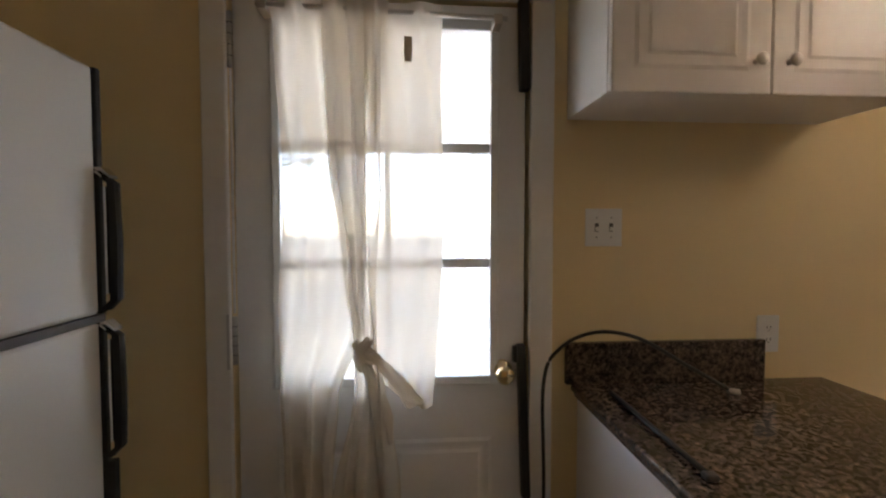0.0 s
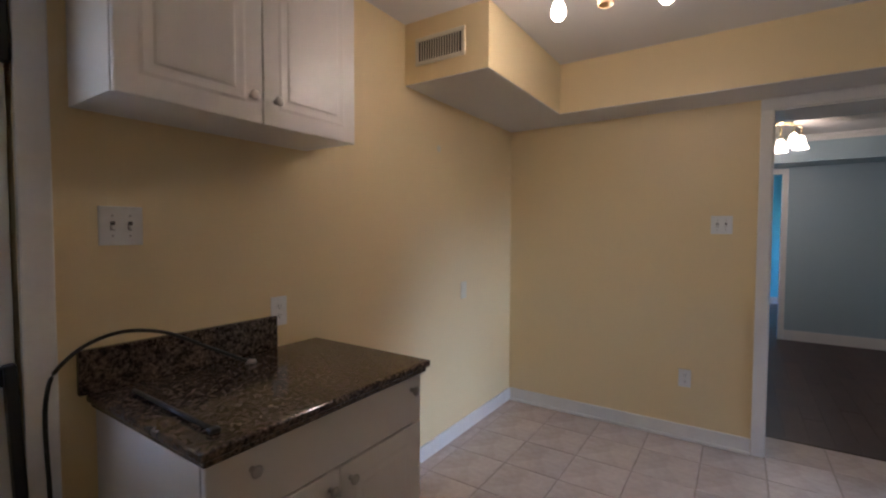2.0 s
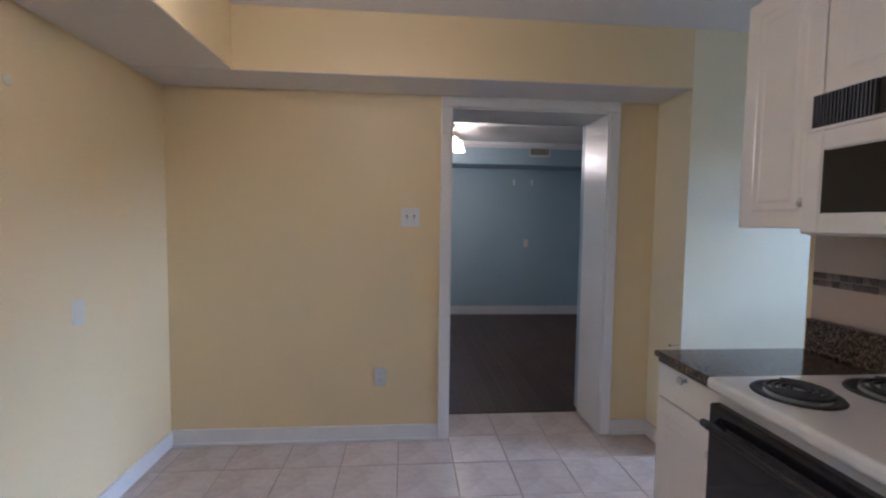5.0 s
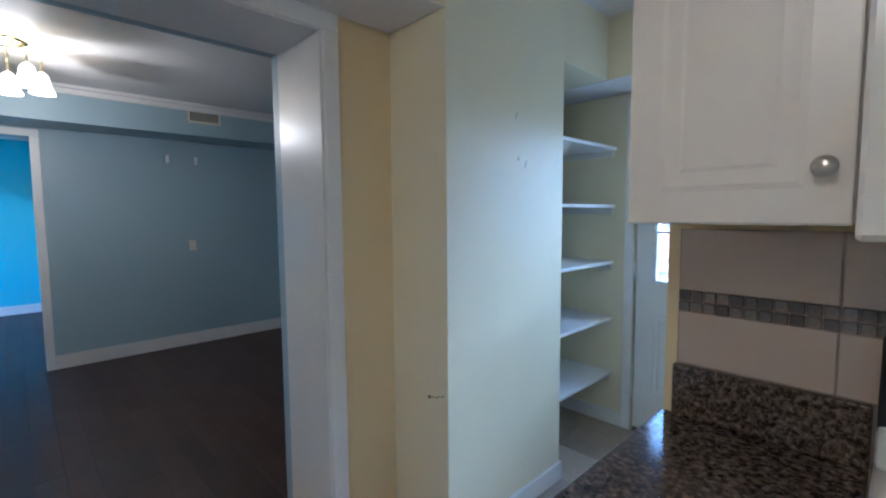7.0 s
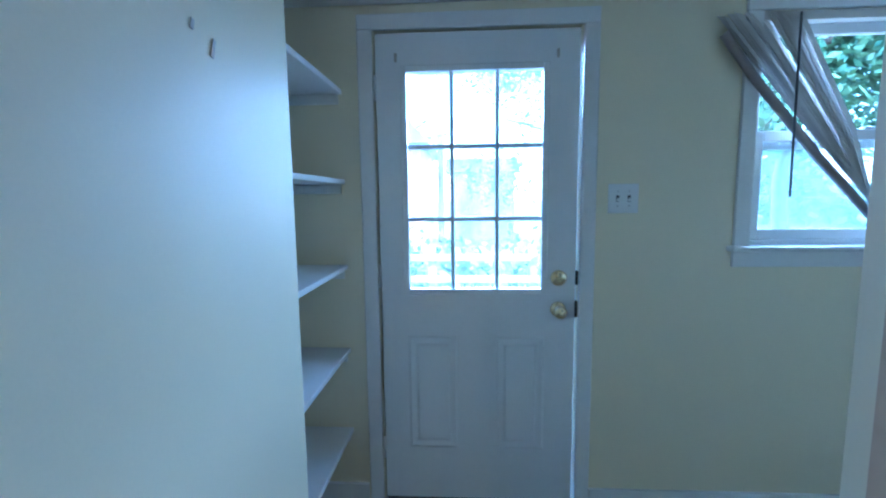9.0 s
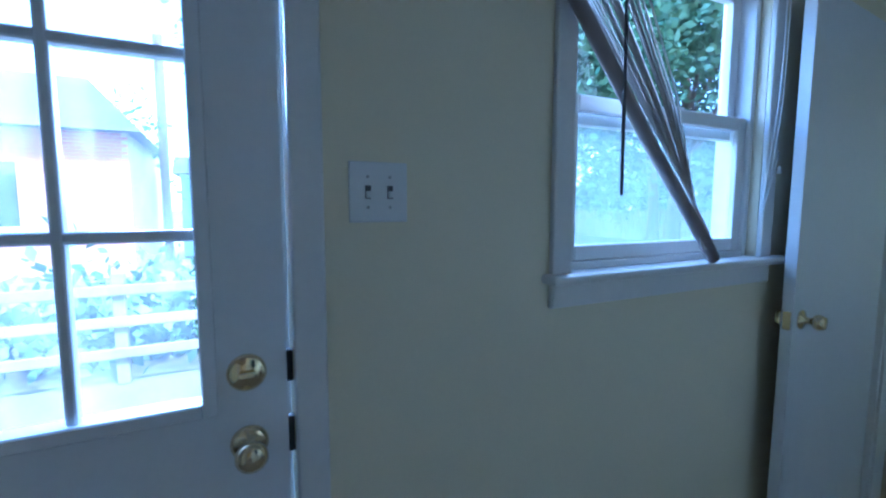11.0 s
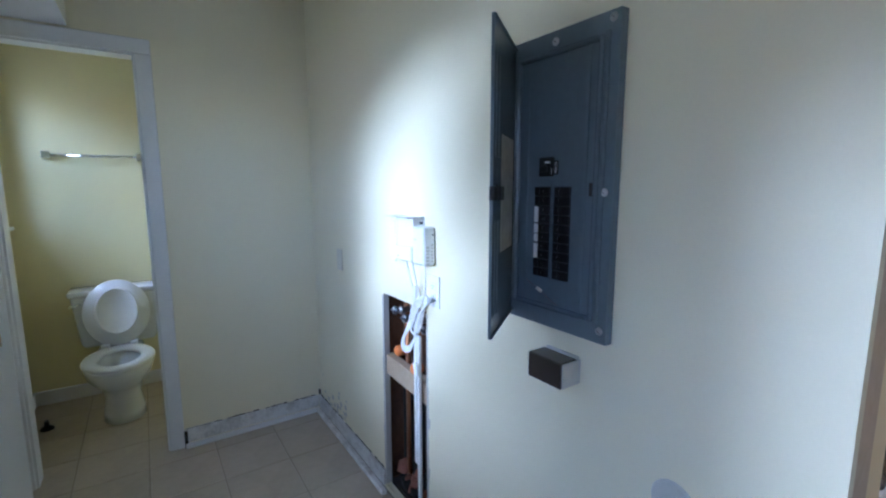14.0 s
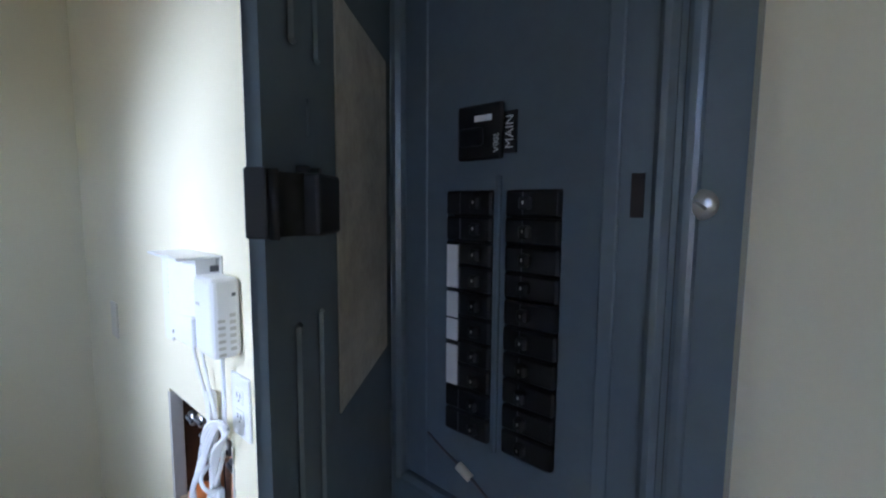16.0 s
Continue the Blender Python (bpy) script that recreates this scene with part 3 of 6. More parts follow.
def glazed_door(name, x0, x1, y0, y1, ztop, glass, cols, rows, label, face, panels):
    """A half-glazed door across y. face: the y of its room side."""
    t = thing(name, ((x0 + x1) / 2, (y0 + y1) / 2, 0), label, "door", kind="structure")
    gx0, gx1, gz0, gz1 = glass
    out = 1 if face == y1 else -1
    b = bmesh.new()
    for a in ((x0, gx0, 0.012, ztop), (gx1, x1, 0.012, ztop), (gx0, gx1, 0.012, gz0), (gx0, gx1, gz1, ztop)):
        box(a[0], a[1], y0, y1, a[2], a[3], bm=b)
    for p in panels:
        raised_panel(b, *p, face, out)
    part("leaf", b, DOORPAINT, t)
    b = bmesh.new()
    frame_ring(b, "y", gx0 - 0.022, gx1 + 0.022, gz0 - 0.022, gz1 + 0.022, face - out * 0.004, face + out * 0.010, 0.026)
    part("glazing_frame", b, DOORPAINT, t)
    w, h = (gx1 - gx0) / cols, (gz1 - gz0) / rows
    bar = 0.015 if cols == 2 else 0.010
    for i in range(1, cols):
        part("muntin", box(gx0 + i * w - 0.009, gx0 + i * w + 0.009, (y0 + y1) / 2 - 0.016, (y0 + y1) / 2 + 0.016, gz0, gz1, 0.005), DOORPAINT, t)
    for j in range(1, rows):
        part("muntin", box(gx0, gx1, (y0 + y1) / 2 - 0.015, (y0 + y1) / 2 + 0.015, gz0 + j * h - bar, gz0 + j * h + bar, 0.005), DOORPAINT, t)
    for i in range(cols):
        for j in range(rows):
            p = part("pane", box(gx0 + i * w + 0.008, gx0 + (i + 1) * w - 0.008, (y0 + y1) / 2 - 0.002, (y0 + y1) / 2 + 0.002, gz0 + j * h + 0.009, gz0 + (j + 1) * h - 0.009), DIRTYGLASS, t)
            p.visible_shadow = False
    return t


d = glazed_door("door_north", -0.143, 0.708, 1.755, 1.799, 2.045, (-0.018, 0.605, 0.935, 1.975), 2, 3,
                "white painted half-glazed outer door, closed, behind a curtain", 1.755, [(-0.03, 0.265, 0.15, 0.745), (0.285, 0.61, 0.15, 0.745)])
knob(d, along("-y", 0.640, 1.755, 0.953), BRASS)
for z0, z1 in ((0.99, 1.13), (1.845, 2.0), (0.18, 0.32)):
    h = part("hinge", tube([(-0.149, 1.747, z0), (-0.149, 1.747, z1)], 0.008), STEEL, d, smooth=True)
    for k in range(1, 5):
        zz = z0 + (z1 - z0) * k / 5
        part("knuckle_gap", lathe([(0, zz - 0.001), (0.0085, zz - 0.001), (0.0085, zz + 0.001), (0, zz + 0.001)], Matrix.Translation((-0.149, 1.747, 0)), 10), GASKET, h)
part("hinge_leaf", box(-0.165, -0.158, 1.728, 1.732, 0.98, 1.14), STEEL, d)
part("chain_track", tube([(-0.1485, 1.748, 1.14), (-0.1485, 1.748, 1.84)], 0.004), TRIM, d)
lk = thing("security_bar", (0.70, 1.735, 0.57), "black steel security bar fixed along the door edge", "door hardware")
part("bar", box(0.686, 0.712, 1.722, 1.754, 0.56, 1.035, 0.004, m=Matrix.Translation((0.70, 0, 0.8)) @ Matrix.Rotation(radians(-2.2), 4, "Y") @ Matrix.Translation((-0.695, 0, -0.8))), BLACKMETAL, lk)
part("bracket", box(0.672, 0.700, 1.735, 1.754, 0.98, 1.03, 0.003), BLACKMETAL, lk)
lk = thing("security_bar", (0.70, 1.735, 1.79), "black steel security bar fixed along the door edge", "door hardware")
part("bar", box(0.686, 0.716, 1.722, 1.754, 1.795, 2.30, 0.004, m=Matrix.Translation((0.70, 0, 1.8)) @ Matrix.Rotation(radians(-1.2), 4, "Y") @ Matrix.Translation((-0.70, 0, -1.8))), BLACKMETAL, lk)

d = glazed_door("door_south", 2.477, 3.300, -2.960, -2.916, 2.045, (2.617, 3.180, 0.990, 1.895), 3, 3,
                "white steel back door with nine panes and two moulded panels, closed", -2.916, [(2.60, 2.81, 0.27, 0.785), (2.975, 3.19, 0.27, 0.785)])
knob(d, along("+y", 2.547, -2.916, 0.905), BRASS)
bolt = part("deadbolt", lathe([(0, 0), (0.034, 0), (0.034, 0.006), (0.028, 0.012), (0, 0.013)], along("+y", 2.547, -2.916, 1.04)), BRASS, d, smooth=True)
part("thumb_turn", box(2.532, 2.562, -2.904, -2.888, 1.034, 1.046, 0.004), BRASS, bolt)
part("latch_edge", box(2.466, 2.4775, -2.93, -2.914, 1.01, 1.07, 0.001), BLACKMETAL, d)
part("latch_edge", box(2.466, 2.4775, -2.93, -2.914, 0.87, 0.94, 0.001), BLACKMETAL, d)
part("hook", box(3.212, 3.222, -2.914, -2.900, 1.93, 1.965, 0.003), NICKEL, d)
part("hook", box(2.560, 2.570, -2.914, -2.900, 1.93, 1.965, 0.003), NICKEL, d)
part("sweep", box(2.48, 3.298, -2.914, -2.908, 0.003, 0.03), GASKET, d)
for z0 in (0.22, 1.0, 1.78):
    part("hinge", tube([(3.304, -2.908, z0), (3.304, -2.908, z0 + 0.10)], 0.006), TRIM, d, smooth=True)

# bathroom door, open along the outside wall
HX, HY, DW = 0.10, -2.911, 0.815
turn = Matrix.Translation((HX, HY, 0)) @ Matrix.Rotation(radians(4.6), 4, "Z")
d = thing("bathroom_door", (HX, HY, 0), "plain white flush door standing open against the wall", "door", kind="structure")
part("leaf", box(0, DW, -0.002, 0.033, 0.012, 2.03, 0.002, m=turn), DOORPAINT, d)
part("door_knob", lathe([(0, 0), (0.032, 0), (0.032, 0.005), (0.012, 0.012), (0.011, 0.03), (0.022, 0.038), (0.026, 0.05), (0.020, 0.066), (0, 0.068)], turn @ along("+y", DW - 0.06, 0.033, 0.965)), BRASS, d, smooth=True)
part("latch_plate", box(DW, DW + 0.0015, 0.004, 0.027, 0.935, 0.995, m=turn), BRASS, d)
part("back_knob", lathe([(0, 0), (0.026, 0.004), (0.022, 0.02), (0, 0.022)], turn @ along("-y", DW - 0.03, -0.002, 0.965)), BRASS, d, smooth=True)


def sash_window(name, x0, x1, z0, z1, label, horn0, horn1, dy=0.0):
    """A double-hung window in the south wall with casing, stool and apron."""
    t = thing(name, ((x0 + x1) / 2, -2.96 + dy, z0), label, "window", kind="structure")
    y = -2.915 + dy
    part("casing_leg", box(x0 - 0.062, x0, y, y + 0.018, z0, z1, 0.005), TRIM, t)
    part("casing_leg", box(x1, x1 + 0.062, y, y + 0.018, z0, z1, 0.005), TRIM, t)
    part("casing_head", box(x0 - 0.062, x1 + 0.062, y, y + 0.018, z1, z1 + 0.062, 0.005), TRIM, t)
    part("window_sill", box(horn0, horn1, -2.995 + dy, y + 0.052, z0 - 0.022, z0 + 0.002, 0.009), TRIM, t)
    part("apron", box(x0 - 0.062, x1 + 0.062, y, y + 0.016, z0 - 0.085, z0 - 0.022, 0.004), TRIM, t)
    b = bmesh.new()
    frame_ring(b, "y", x0, x1, z0, z1, -3.06 + dy, -2.945 + dy, 0.022)
    part("window_frame", b, WHITEPLASTIC, t)
    mid = 1.60
    for nm, za, zb, ya in (("lower_sash", z0 + 0.022, mid + 0.035, -2.972 + dy), ("upper_sash", mid - 0.035, z1 - 0.022, -3.012 + dy)):
        b = bmesh.new()
        frame_ring(b, "y", x0 + 0.022, x1 - 0.022, za, zb, ya - 0.015, ya + 0.015, 0.042)
        s = part(nm, b, WHITEPLASTIC, t)
        p = part("pane", box(x0 + 0.062, x1 - 0.062, ya - 0.002, ya + 0.002, za + 0.04, zb - 0.04), SCREENED if nm == "lower_sash" else GLASS, s)
        p.visible_shadow = False
    part("sash_lock", box((x0 + x1) / 2 - 0.10, (x0 + x1) / 2 - 0.05, -3.0 + dy, -2.975 + dy, mid + 0.035, mid + 0.048, 0.004), WHITEPLASTIC, t)
    part("tilt_latch", box(x0 + 0.05, x0 + 0.09, -3.0 + dy, -2.978 + dy, mid + 0.035, mid + 0.043, 0.003), WHITEPLASTIC, t)
    return t


sash_window("window_utility", *WIN, "white double-hung vinyl window with painted casing and stool", 0.842, 1.872)
sash_window("window_bathroom", *BWIN, "white double-hung bathroom window", -0.93, -0.15, -0.135)
# frame for the added bedroom opening, never in view
b = bmesh.new()
frame_ring(b, "y", 8.6, 10.4, 0.8, 2.1, 2.52, 2.58, 0.06)
structure("window_bedroom", b, TRIM, "white frame of the added, unseen bedroom window", "window")

# the fallen blind
bl = thing("venetian_blind", (1.28, -2.875, 1.175), "broken white venetian blind sagging diagonally across the window", "blind")
foot = Vector((1.285, -2.872, 1.215))
part("bottom_rail", tube([foot + Vector((-0.03, 0.0, -0.03)), Vector((1.575, -2.868, 1.52)), Vector((1.835, -2.872, 1.83)), Vector((1.95, -2.876, 1.99))], 0.018), BLINDDARK, bl, smooth=True)
for i in range(26):
    k = i / 25
    top = Vector((1.95 - 0.28 * k, -2.882 - 0.03 * random.random(), 2.04 + 0.03 * random.random()))
    mid = foot.lerp(top, 0.5) + Vector((-0.004 - 0.012 * k, 0.008, 0.0))
    side = Vector((0.017, 0.009, 0.0)) * (0.8 + 0.5 * random.random())
    rings = []
    for p, w in ((foot + Vector((0.0028 * i - 0.04, 0.002 * (i % 4), 0.0)), 0.5), (mid, 1.0), (top, 1.0)):
        rings.append([p - side * w + Vector((0, -0.001, 0)), p + side * w + Vector((0, -0.001, 0)), p + side * w + Vector((0, 0.001, 0)), p - side * w + Vector((0, 0.001, 0))])
    part("slat", loft(rings), BLINDM, bl)
part("wand", tube([(1.690, -2.850, 2.05), (1.682, -2.848, 1.37)], 0.0045), GASKET, bl, "grey tilt wand", smooth=True)
part("head_rail", box(0.965, 1.80, -2.94, -2.90, 2.04, 2.075, 0.003), BLINDM, bl)
for dx, zz in ((0.0, 1.45), (0.02, 1.33)):
    part("lift_cord", tube(smooth_path([(0.915 + dx, -2.885, 2.04), (0.93 + dx, -2.88, 1.7), (0.955 + dx * 2, -2.885, zz), (0.92, -2.885, 1.5 + dx)]), 0.0022, steps=6), WHITECABLE, bl, smooth=True)
part("cord_tassel", lathe([(0, 0), (0.008, 0.002), (0.005, 0.025), (0, 0.026)], Matrix.Translation((0.912, -2.885, 1.45)), 10), WHITEPLASTIC, bl, smooth=True)

# curtain on the outer door
cu = thing("door_curtain", (0.22, 1.68, 0.35), "sheer cream curtain knotted at its middle, hanging over the door glass", "curtain")
part("curtain_rod", tube([(-0.06, 1.70, 2.003), (0.64, 1.70, 1.985)], 0.007), NICKEL, cu, smooth=True)
part("rod_bracket", box(0.60, 0.625, 1.69, 1.756, 1.968, 1.995, 0.003), NICKEL, cu)
part("rod_bracket", box(-0.055, -0.03, 1.69, 1.756, 1.985, 2.012, 0.003), NICKEL, cu)


def curtain_panel(name, xl, xr, z_top, rows, folds, phase, depth):
    """A gathered cloth: rows of (height, left edge, right edge, y, fullness)."""
    b = bmesh.new()
    n = 72
    grid = []
    for z, l, r, y, full in rows:
        line = []
        for i in range(n + 1):
            u = i / n
            wob = math.sin(u * folds * 2 * math.pi + phase + 0.7 * math.sin(z * 3.1)) * depth * full + 0.35 * depth * full * math.sin(u * folds * 5.1 + z * 4 + phase)
            line.append(b.verts.new((l + (r - l) * u + 0.004 * math.sin(9 * z + 14 * u), y + wob, z)))
        grid.append(line)
    for a, c in zip(grid, grid[1:]):
        for i in range(n):
            b.faces.new((a[i], a[i + 1], c[i + 1], c[i]))
    return part(name, b, CLOTH, cu, smooth=True)


def rows_between(keys, n=40):
    out = []
    for i in range(n + 1):
        z = keys[0][0] + (keys[-1][0] - keys[0][0]) * i / n
        for a, c in zip(keys, keys[1:]):
            if c[0] <= z <= a[0]:
                t = (a[0] - z) / (a[0] - c[0])
                t = t * t * (3 - 2 * t)
                out.append((z, *[p + (q - p) * t for p, q in zip(a[1:], c[1:])]))
                break
    return out


curtain_panel("cloth_panel", 0, 0, 2.0, rows_between([(2.025, -0.03, 0.25, 1.695, 0.5), (1.95, -0.01, 0.25, 1.69, 0.9), (1.40, 0.01, 0.235, 1.685, 1.0), (1.12, 0.00, 0.235, 1.675, 0.9), (0.90, -0.01, 0.16, 1.68, 1.0), (0.70, 0.0, 0.14, 1.68, 1.0), (0.40, 0.02, 0.14, 1.68, 1.0)]), 2.7, 0.4, 0.020)
curtain_panel("cloth_panel", 0, 0, 2.0, rows_between([(2.02, 0.20, 0.452, 1.70, 0.5), (1.94, 0.22, 0.452, 1.695, 0.8), (1.50, 0.27, 0.455, 1.69, 0.7), (1.15, 0.245, 0.448, 1.68, 0.8), (1.00, 0.235, 0.44, 1.675, 0.9), (0.875, 0.34, 0.425, 1.675, 0.8)]), 1.9, 1.9, 0.016)
curtain_panel("cloth_fall", 0, 0, 2.0, rows_between([(2.02, 0.12, 0.30, 1.685, 0.5), (1.6, 0.13, 0.28, 1.672, 1.0), (1.25, 0.18, 0.265, 1.662, 1.0), (1.06, 0.205, 0.27, 1.655, 0.9), (0.95, 0.20, 0.29, 1.65, 1.0), (0.60, 0.14, 0.33, 1.66, 1.2), (0.36, 0.12, 0.34, 1.665, 1.2)]), 3.1, 0.9, 0.020)


def cloth_twist(name, points, widths, folds):
    """A gathered strand of cloth: a flattened, pleated tube along the points."""
    pts = smooth_path(points, 6)
    rings = []
    for i, p in enumerate(pts):
        u = i / (len(pts) - 1) * (len(widths) - 1)
        k = min(int(u), len(widths) - 2)
        w = widths[k] + (widths[k + 1] - widths[k]) * (u - k)
        d = (pts[min(i + 1, len(pts) - 1)] - pts[max(i - 1, 0)]).normalized()
        side = d.cross(Vector((0, 1, 0))).normalized()
        rings.append([p + side * w * math.cos(a) * (1 + 0.16 * math.sin(folds * a + 2 * u)) + Vector((0, 1, 0)) * w * 0.42 * math.sin(a) * (1 + 0.3 * math.sin(folds * a + u)) for a in (2 * math.pi * q / 28 for q in range(28))])
    return part(name, loft(rings), CLOTH, cu, smooth=True)


cloth_twist("knot", [(0.205, 1.648, 1.075), (0.225, 1.640, 1.050), (0.255, 1.638, 1.035), (0.285, 1.645, 1.010)], (0.010, 0.020, 0.020, 0.009), 5)
cloth_twist("knot", [(0.250, 1.645, 1.085), (0.232, 1.634, 1.055), (0.222, 1.636, 1.025), (0.232, 1.648, 0.990)], (0.010, 0.016, 0.018, 0.012), 4)
cloth_twist("knot_tail", [(0.262, 1.640, 1.030), (0.305, 1.640, 0.985), (0.350, 1.648, 0.930), (0.395, 1.655, 0.895)], (0.012, 0.016, 0.022, 0.006), 4)
cloth_twist("knot_tail", [(0.235, 1.640, 1.020), (0.262, 1.642, 0.945), (0.285, 1.650, 0.860), (0.300, 1.655, 0.780)], (0.012, 0.018, 0.026, 0.012), 5)
part("cloth_tag", box(0.345, 0.368, 1.668, 1.671, 1.845, 1.915), IVORY, cu)


# ---- wall plates ----
def plate(name, m, w, h, toggles, sockets, label, category, material=WHITEPLASTIC):
    """A wall plate in its own frame: x along the wall, y out of it, z up."""
    t = thing(name, m.translation, label, category)
    part("cover", box(-w / 2, w / 2, 0.0, 0.006, -h / 2, h / 2, 0.0025, m=m), material, t)
    for k in range(toggles):
        x = (k - (toggles - 1) / 2) * 0.046
        s = part("slot", box(x - 0.006, x + 0.006, 0.0055, 0.0072, -0.013, 0.013, m=m), GASKET, t)
        part("toggle", box(x - 0.0045, x + 0.0045, 0.0065, 0.017, -0.011, 0.002, 0.0015, m=m), material, s)
        for z in (-0.030, 0.030):
            part("screw", lathe([(0, 0.0055), (0.0035, 0.0055), (0.003, 0.0075), (0, 0.008)], m @ along("+y", x, 0, z), 10), STEEL, t)
    for k in range(sockets):
        z = (k - (sockets - 1) / 2) * 0.039
        s = part("socket", box(-0.016, 0.016, 0.0055, 0.008, z - 0.014, z + 0.014, 0.002, m=m), material, t)
        for x in (-0.006, 0.006):
            part("slot", box(x - 0.0012, x + 0.0012, 0.0075, 0.0085, z - 0.002, z + 0.007, m=m), GASKET, s)
        part("ground_hole", box(-0.002, 0.002, 0.0075, 0.0085, z - 0.010, z - 0.006, m=m), GASKET, s)
    return t


FN, FS, FE, FU = (lambda x, z: pose(x, 1.75, z, 0, 0, 180)), (lambda x, z: pose(x, -2.915, z)), (lambda y, z: pose(3.69, y, z, 0, 0, 90)), (lambda x, z: pose(x, -1.488, z, 0, 0, 180))
plate("light_switch", FN(0.953, 1.390), 0.116, 0.116, 2, 0, "white double light switch above the counter", "light switch")
plate("power_outlet", FN(1.498, 1.052), 0.074, 0.118, 0, 2, "white power outlet beside the backsplash", "outlet")
plate("light_switch", FE(0.297, 1.422), 0.118, 0.116, 2, 0, "white double light switch on the yellow wall", "light switch")
plate("power_outlet", FE(0.48, 0.410), 0.074, 0.118, 0, 2, "white power outlet low on the yellow wall", "outlet")
plate("light_switch", FS(2.292, 1.370), 0.122, 0.120, 2, 0, "white double light switch beside the back door", "light switch")
plate("blank_plate", FU(0.435, 1.045), 0.070, 0.114, 0, 0, "ivory blank cover plate on the utility wall", "cover plate", IVORY)
plate("power_outlet", FU(1.375, 1.055), 0.074, 0.118, 0, 2, "white power outlet beside the wall hole", "outlet")
plate("blank_plate", pose(2.95, 1.75, 0.98, 0, 0, 180), 0.070, 0.114, 0, 0, "yellowed blank cover plate on the kitchen wall", "cover plate", IVORY)
plate("blank_plate", pose(7.52, -1.49, 1.09, 0, 0, 90), 0.070, 0.114, 0, 0, "ivory cover plate on the blue hall wall", "cover plate", IVORY)


def vent(name, m, w, h, n, label):
    t = thing(name, m.translation, label, "air vent")
    part("backing", box(-w / 2 + 0.01, w / 2 - 0.01, 0.0, 0.002, -h / 2 + 0.01, h / 2 - 0.01, m=m), NEARBLACK, t)
    b = bmesh.new()
    for a in ((-w / 2, w / 2, h / 2 - 0.022, h / 2), (-w / 2, w / 2, -h / 2, -h / 2 + 0.022), (-w / 2, -w / 2 + 0.022, -h / 2 + 0.022, h / 2 - 0.022), (w / 2 - 0.022, w / 2, -h / 2 + 0.022, h / 2 - 0.022)):
        box(a[0], a[1], 0.0, 0.010, a[2], a[3], 0.003, bm=b, seg=1, m=m)
    part("frame", b, IVORY, t)
    for k in range(n):
        x = -w / 2 + 0.03 + (w - 0.06) * (k + 0.5) / n
        part("slat", box(x - 0.0022, x + 0.0022, 0.003, 0.0085, -h / 2 + 0.022, h / 2 - 0.022, m=m), IVORY, t)
    return t


vent("air_vent", pose(2.32, 1.520, 2.332, 0, 0, 90), 0.31, 0.145, 16, "cream metal air vent in the soffit")
vent("air_vent", pose(7.05, -1.53, 2.385, 0, 0, 90), 0.30, 0.13, 14, "cream metal air vent in the hall soffit")
for yy in (-1.29, -1.56):
    hk = thing("wall_hook", (7.52, yy, 2.0), "small white hook on the blue hall wall", "hook", "hall hooks")
    part("hook_plate", box(7.508, 7.52, yy - 0.015, yy + 0.015, 1.96, 2.04, 0.003), WHITEPLASTIC, hk)
    part("hook_arm", tube(smooth_path([(7.51, yy, 1.98), (7.48, yy, 1.965), (7.47, yy, 1.99)]), 0.005), WHITEPLASTIC, hk, smooth=True)


# ---- kitchen cabinets ----
def cabinet_door(parent, name, x0, x1, z0, z1, y, out, kx=None, kz=None):
    """A raised-panel door whose front lies at y; out: the way it faces."""
    t = 0.019
    b = box(x0, x1, min(y, y - out * t), max(y, y - out * t), z0, z1, 0.004)
    if z1 - z0 > 0.25:
        raised_panel(b, x0 + 0.055, x1 - 0.055, z0 + 0.055, z1 - 0.055, y, out, 0.0032, 0.020)
    dr = part(name, b, CAB, parent)
    if kx is not None:
        part("knob", lathe([(0, 0), (0.008, 0), (0.006, 0.010), (0.006, 0.014), (0.014, 0.018), (0.016, 0.023), (0.012, 0.028), (0, 0.030)], along("-y" if out < 0 else "+y", kx, y, kz), 16), NICKEL, dr, smooth=True)
    return dr


w = thing("wall_cabinet", (1.237, 1.6, 1.715), "white two-door wall cabinet with round nickel knobs", "cabinet")
part("body", box(0.835, 1.64, 1.478, 1.75, 1.715, 2.48, 0.002), CAB, w)
cabinet_door(w, "door", 0.837, 1.238, 1.712, 2.475, 1.457, -1, 1.198, 1.790)
cabinet_door(w, "door", 1.242, 1.64, 1.712, 2.475, 1.457, -1, 1.284, 1.790)

w = thing("base_cabinet", (1.27, 1.45, 0), "white base cabinet with one drawer over two doors", "cabinet")
part("body", box(0.878, 1.672, 1.180, 1.75, 0.09, 0.866, 0.002), CAB, w)
part("toe_kick", box(0.89, 1.66, 1.25, 1.74, 0.0, 0.09), GASKET, w)
cabinet_door(w, "drawer_front", 0.88, 1.670, 0.690, 0.862, 1.160, -1, 0.992, 0.806)
part("knob", lathe([(0, 0), (0.008, 0), (0.006, 0.012), (0.014, 0.018), (0.016, 0.023), (0, 0.030)], along("-y", 1.615, 1.160, 0.812), 16), NICKEL, w, smooth=True)
cabinet_door(w, "door", 0.88, 1.273, 0.10, 0.684, 1.160, -1, 1.235, 0.635)
cabinet_door(w, "door", 1.277, 1.670, 0.10, 0.684, 1.160, -1, 1.315, 0.635)


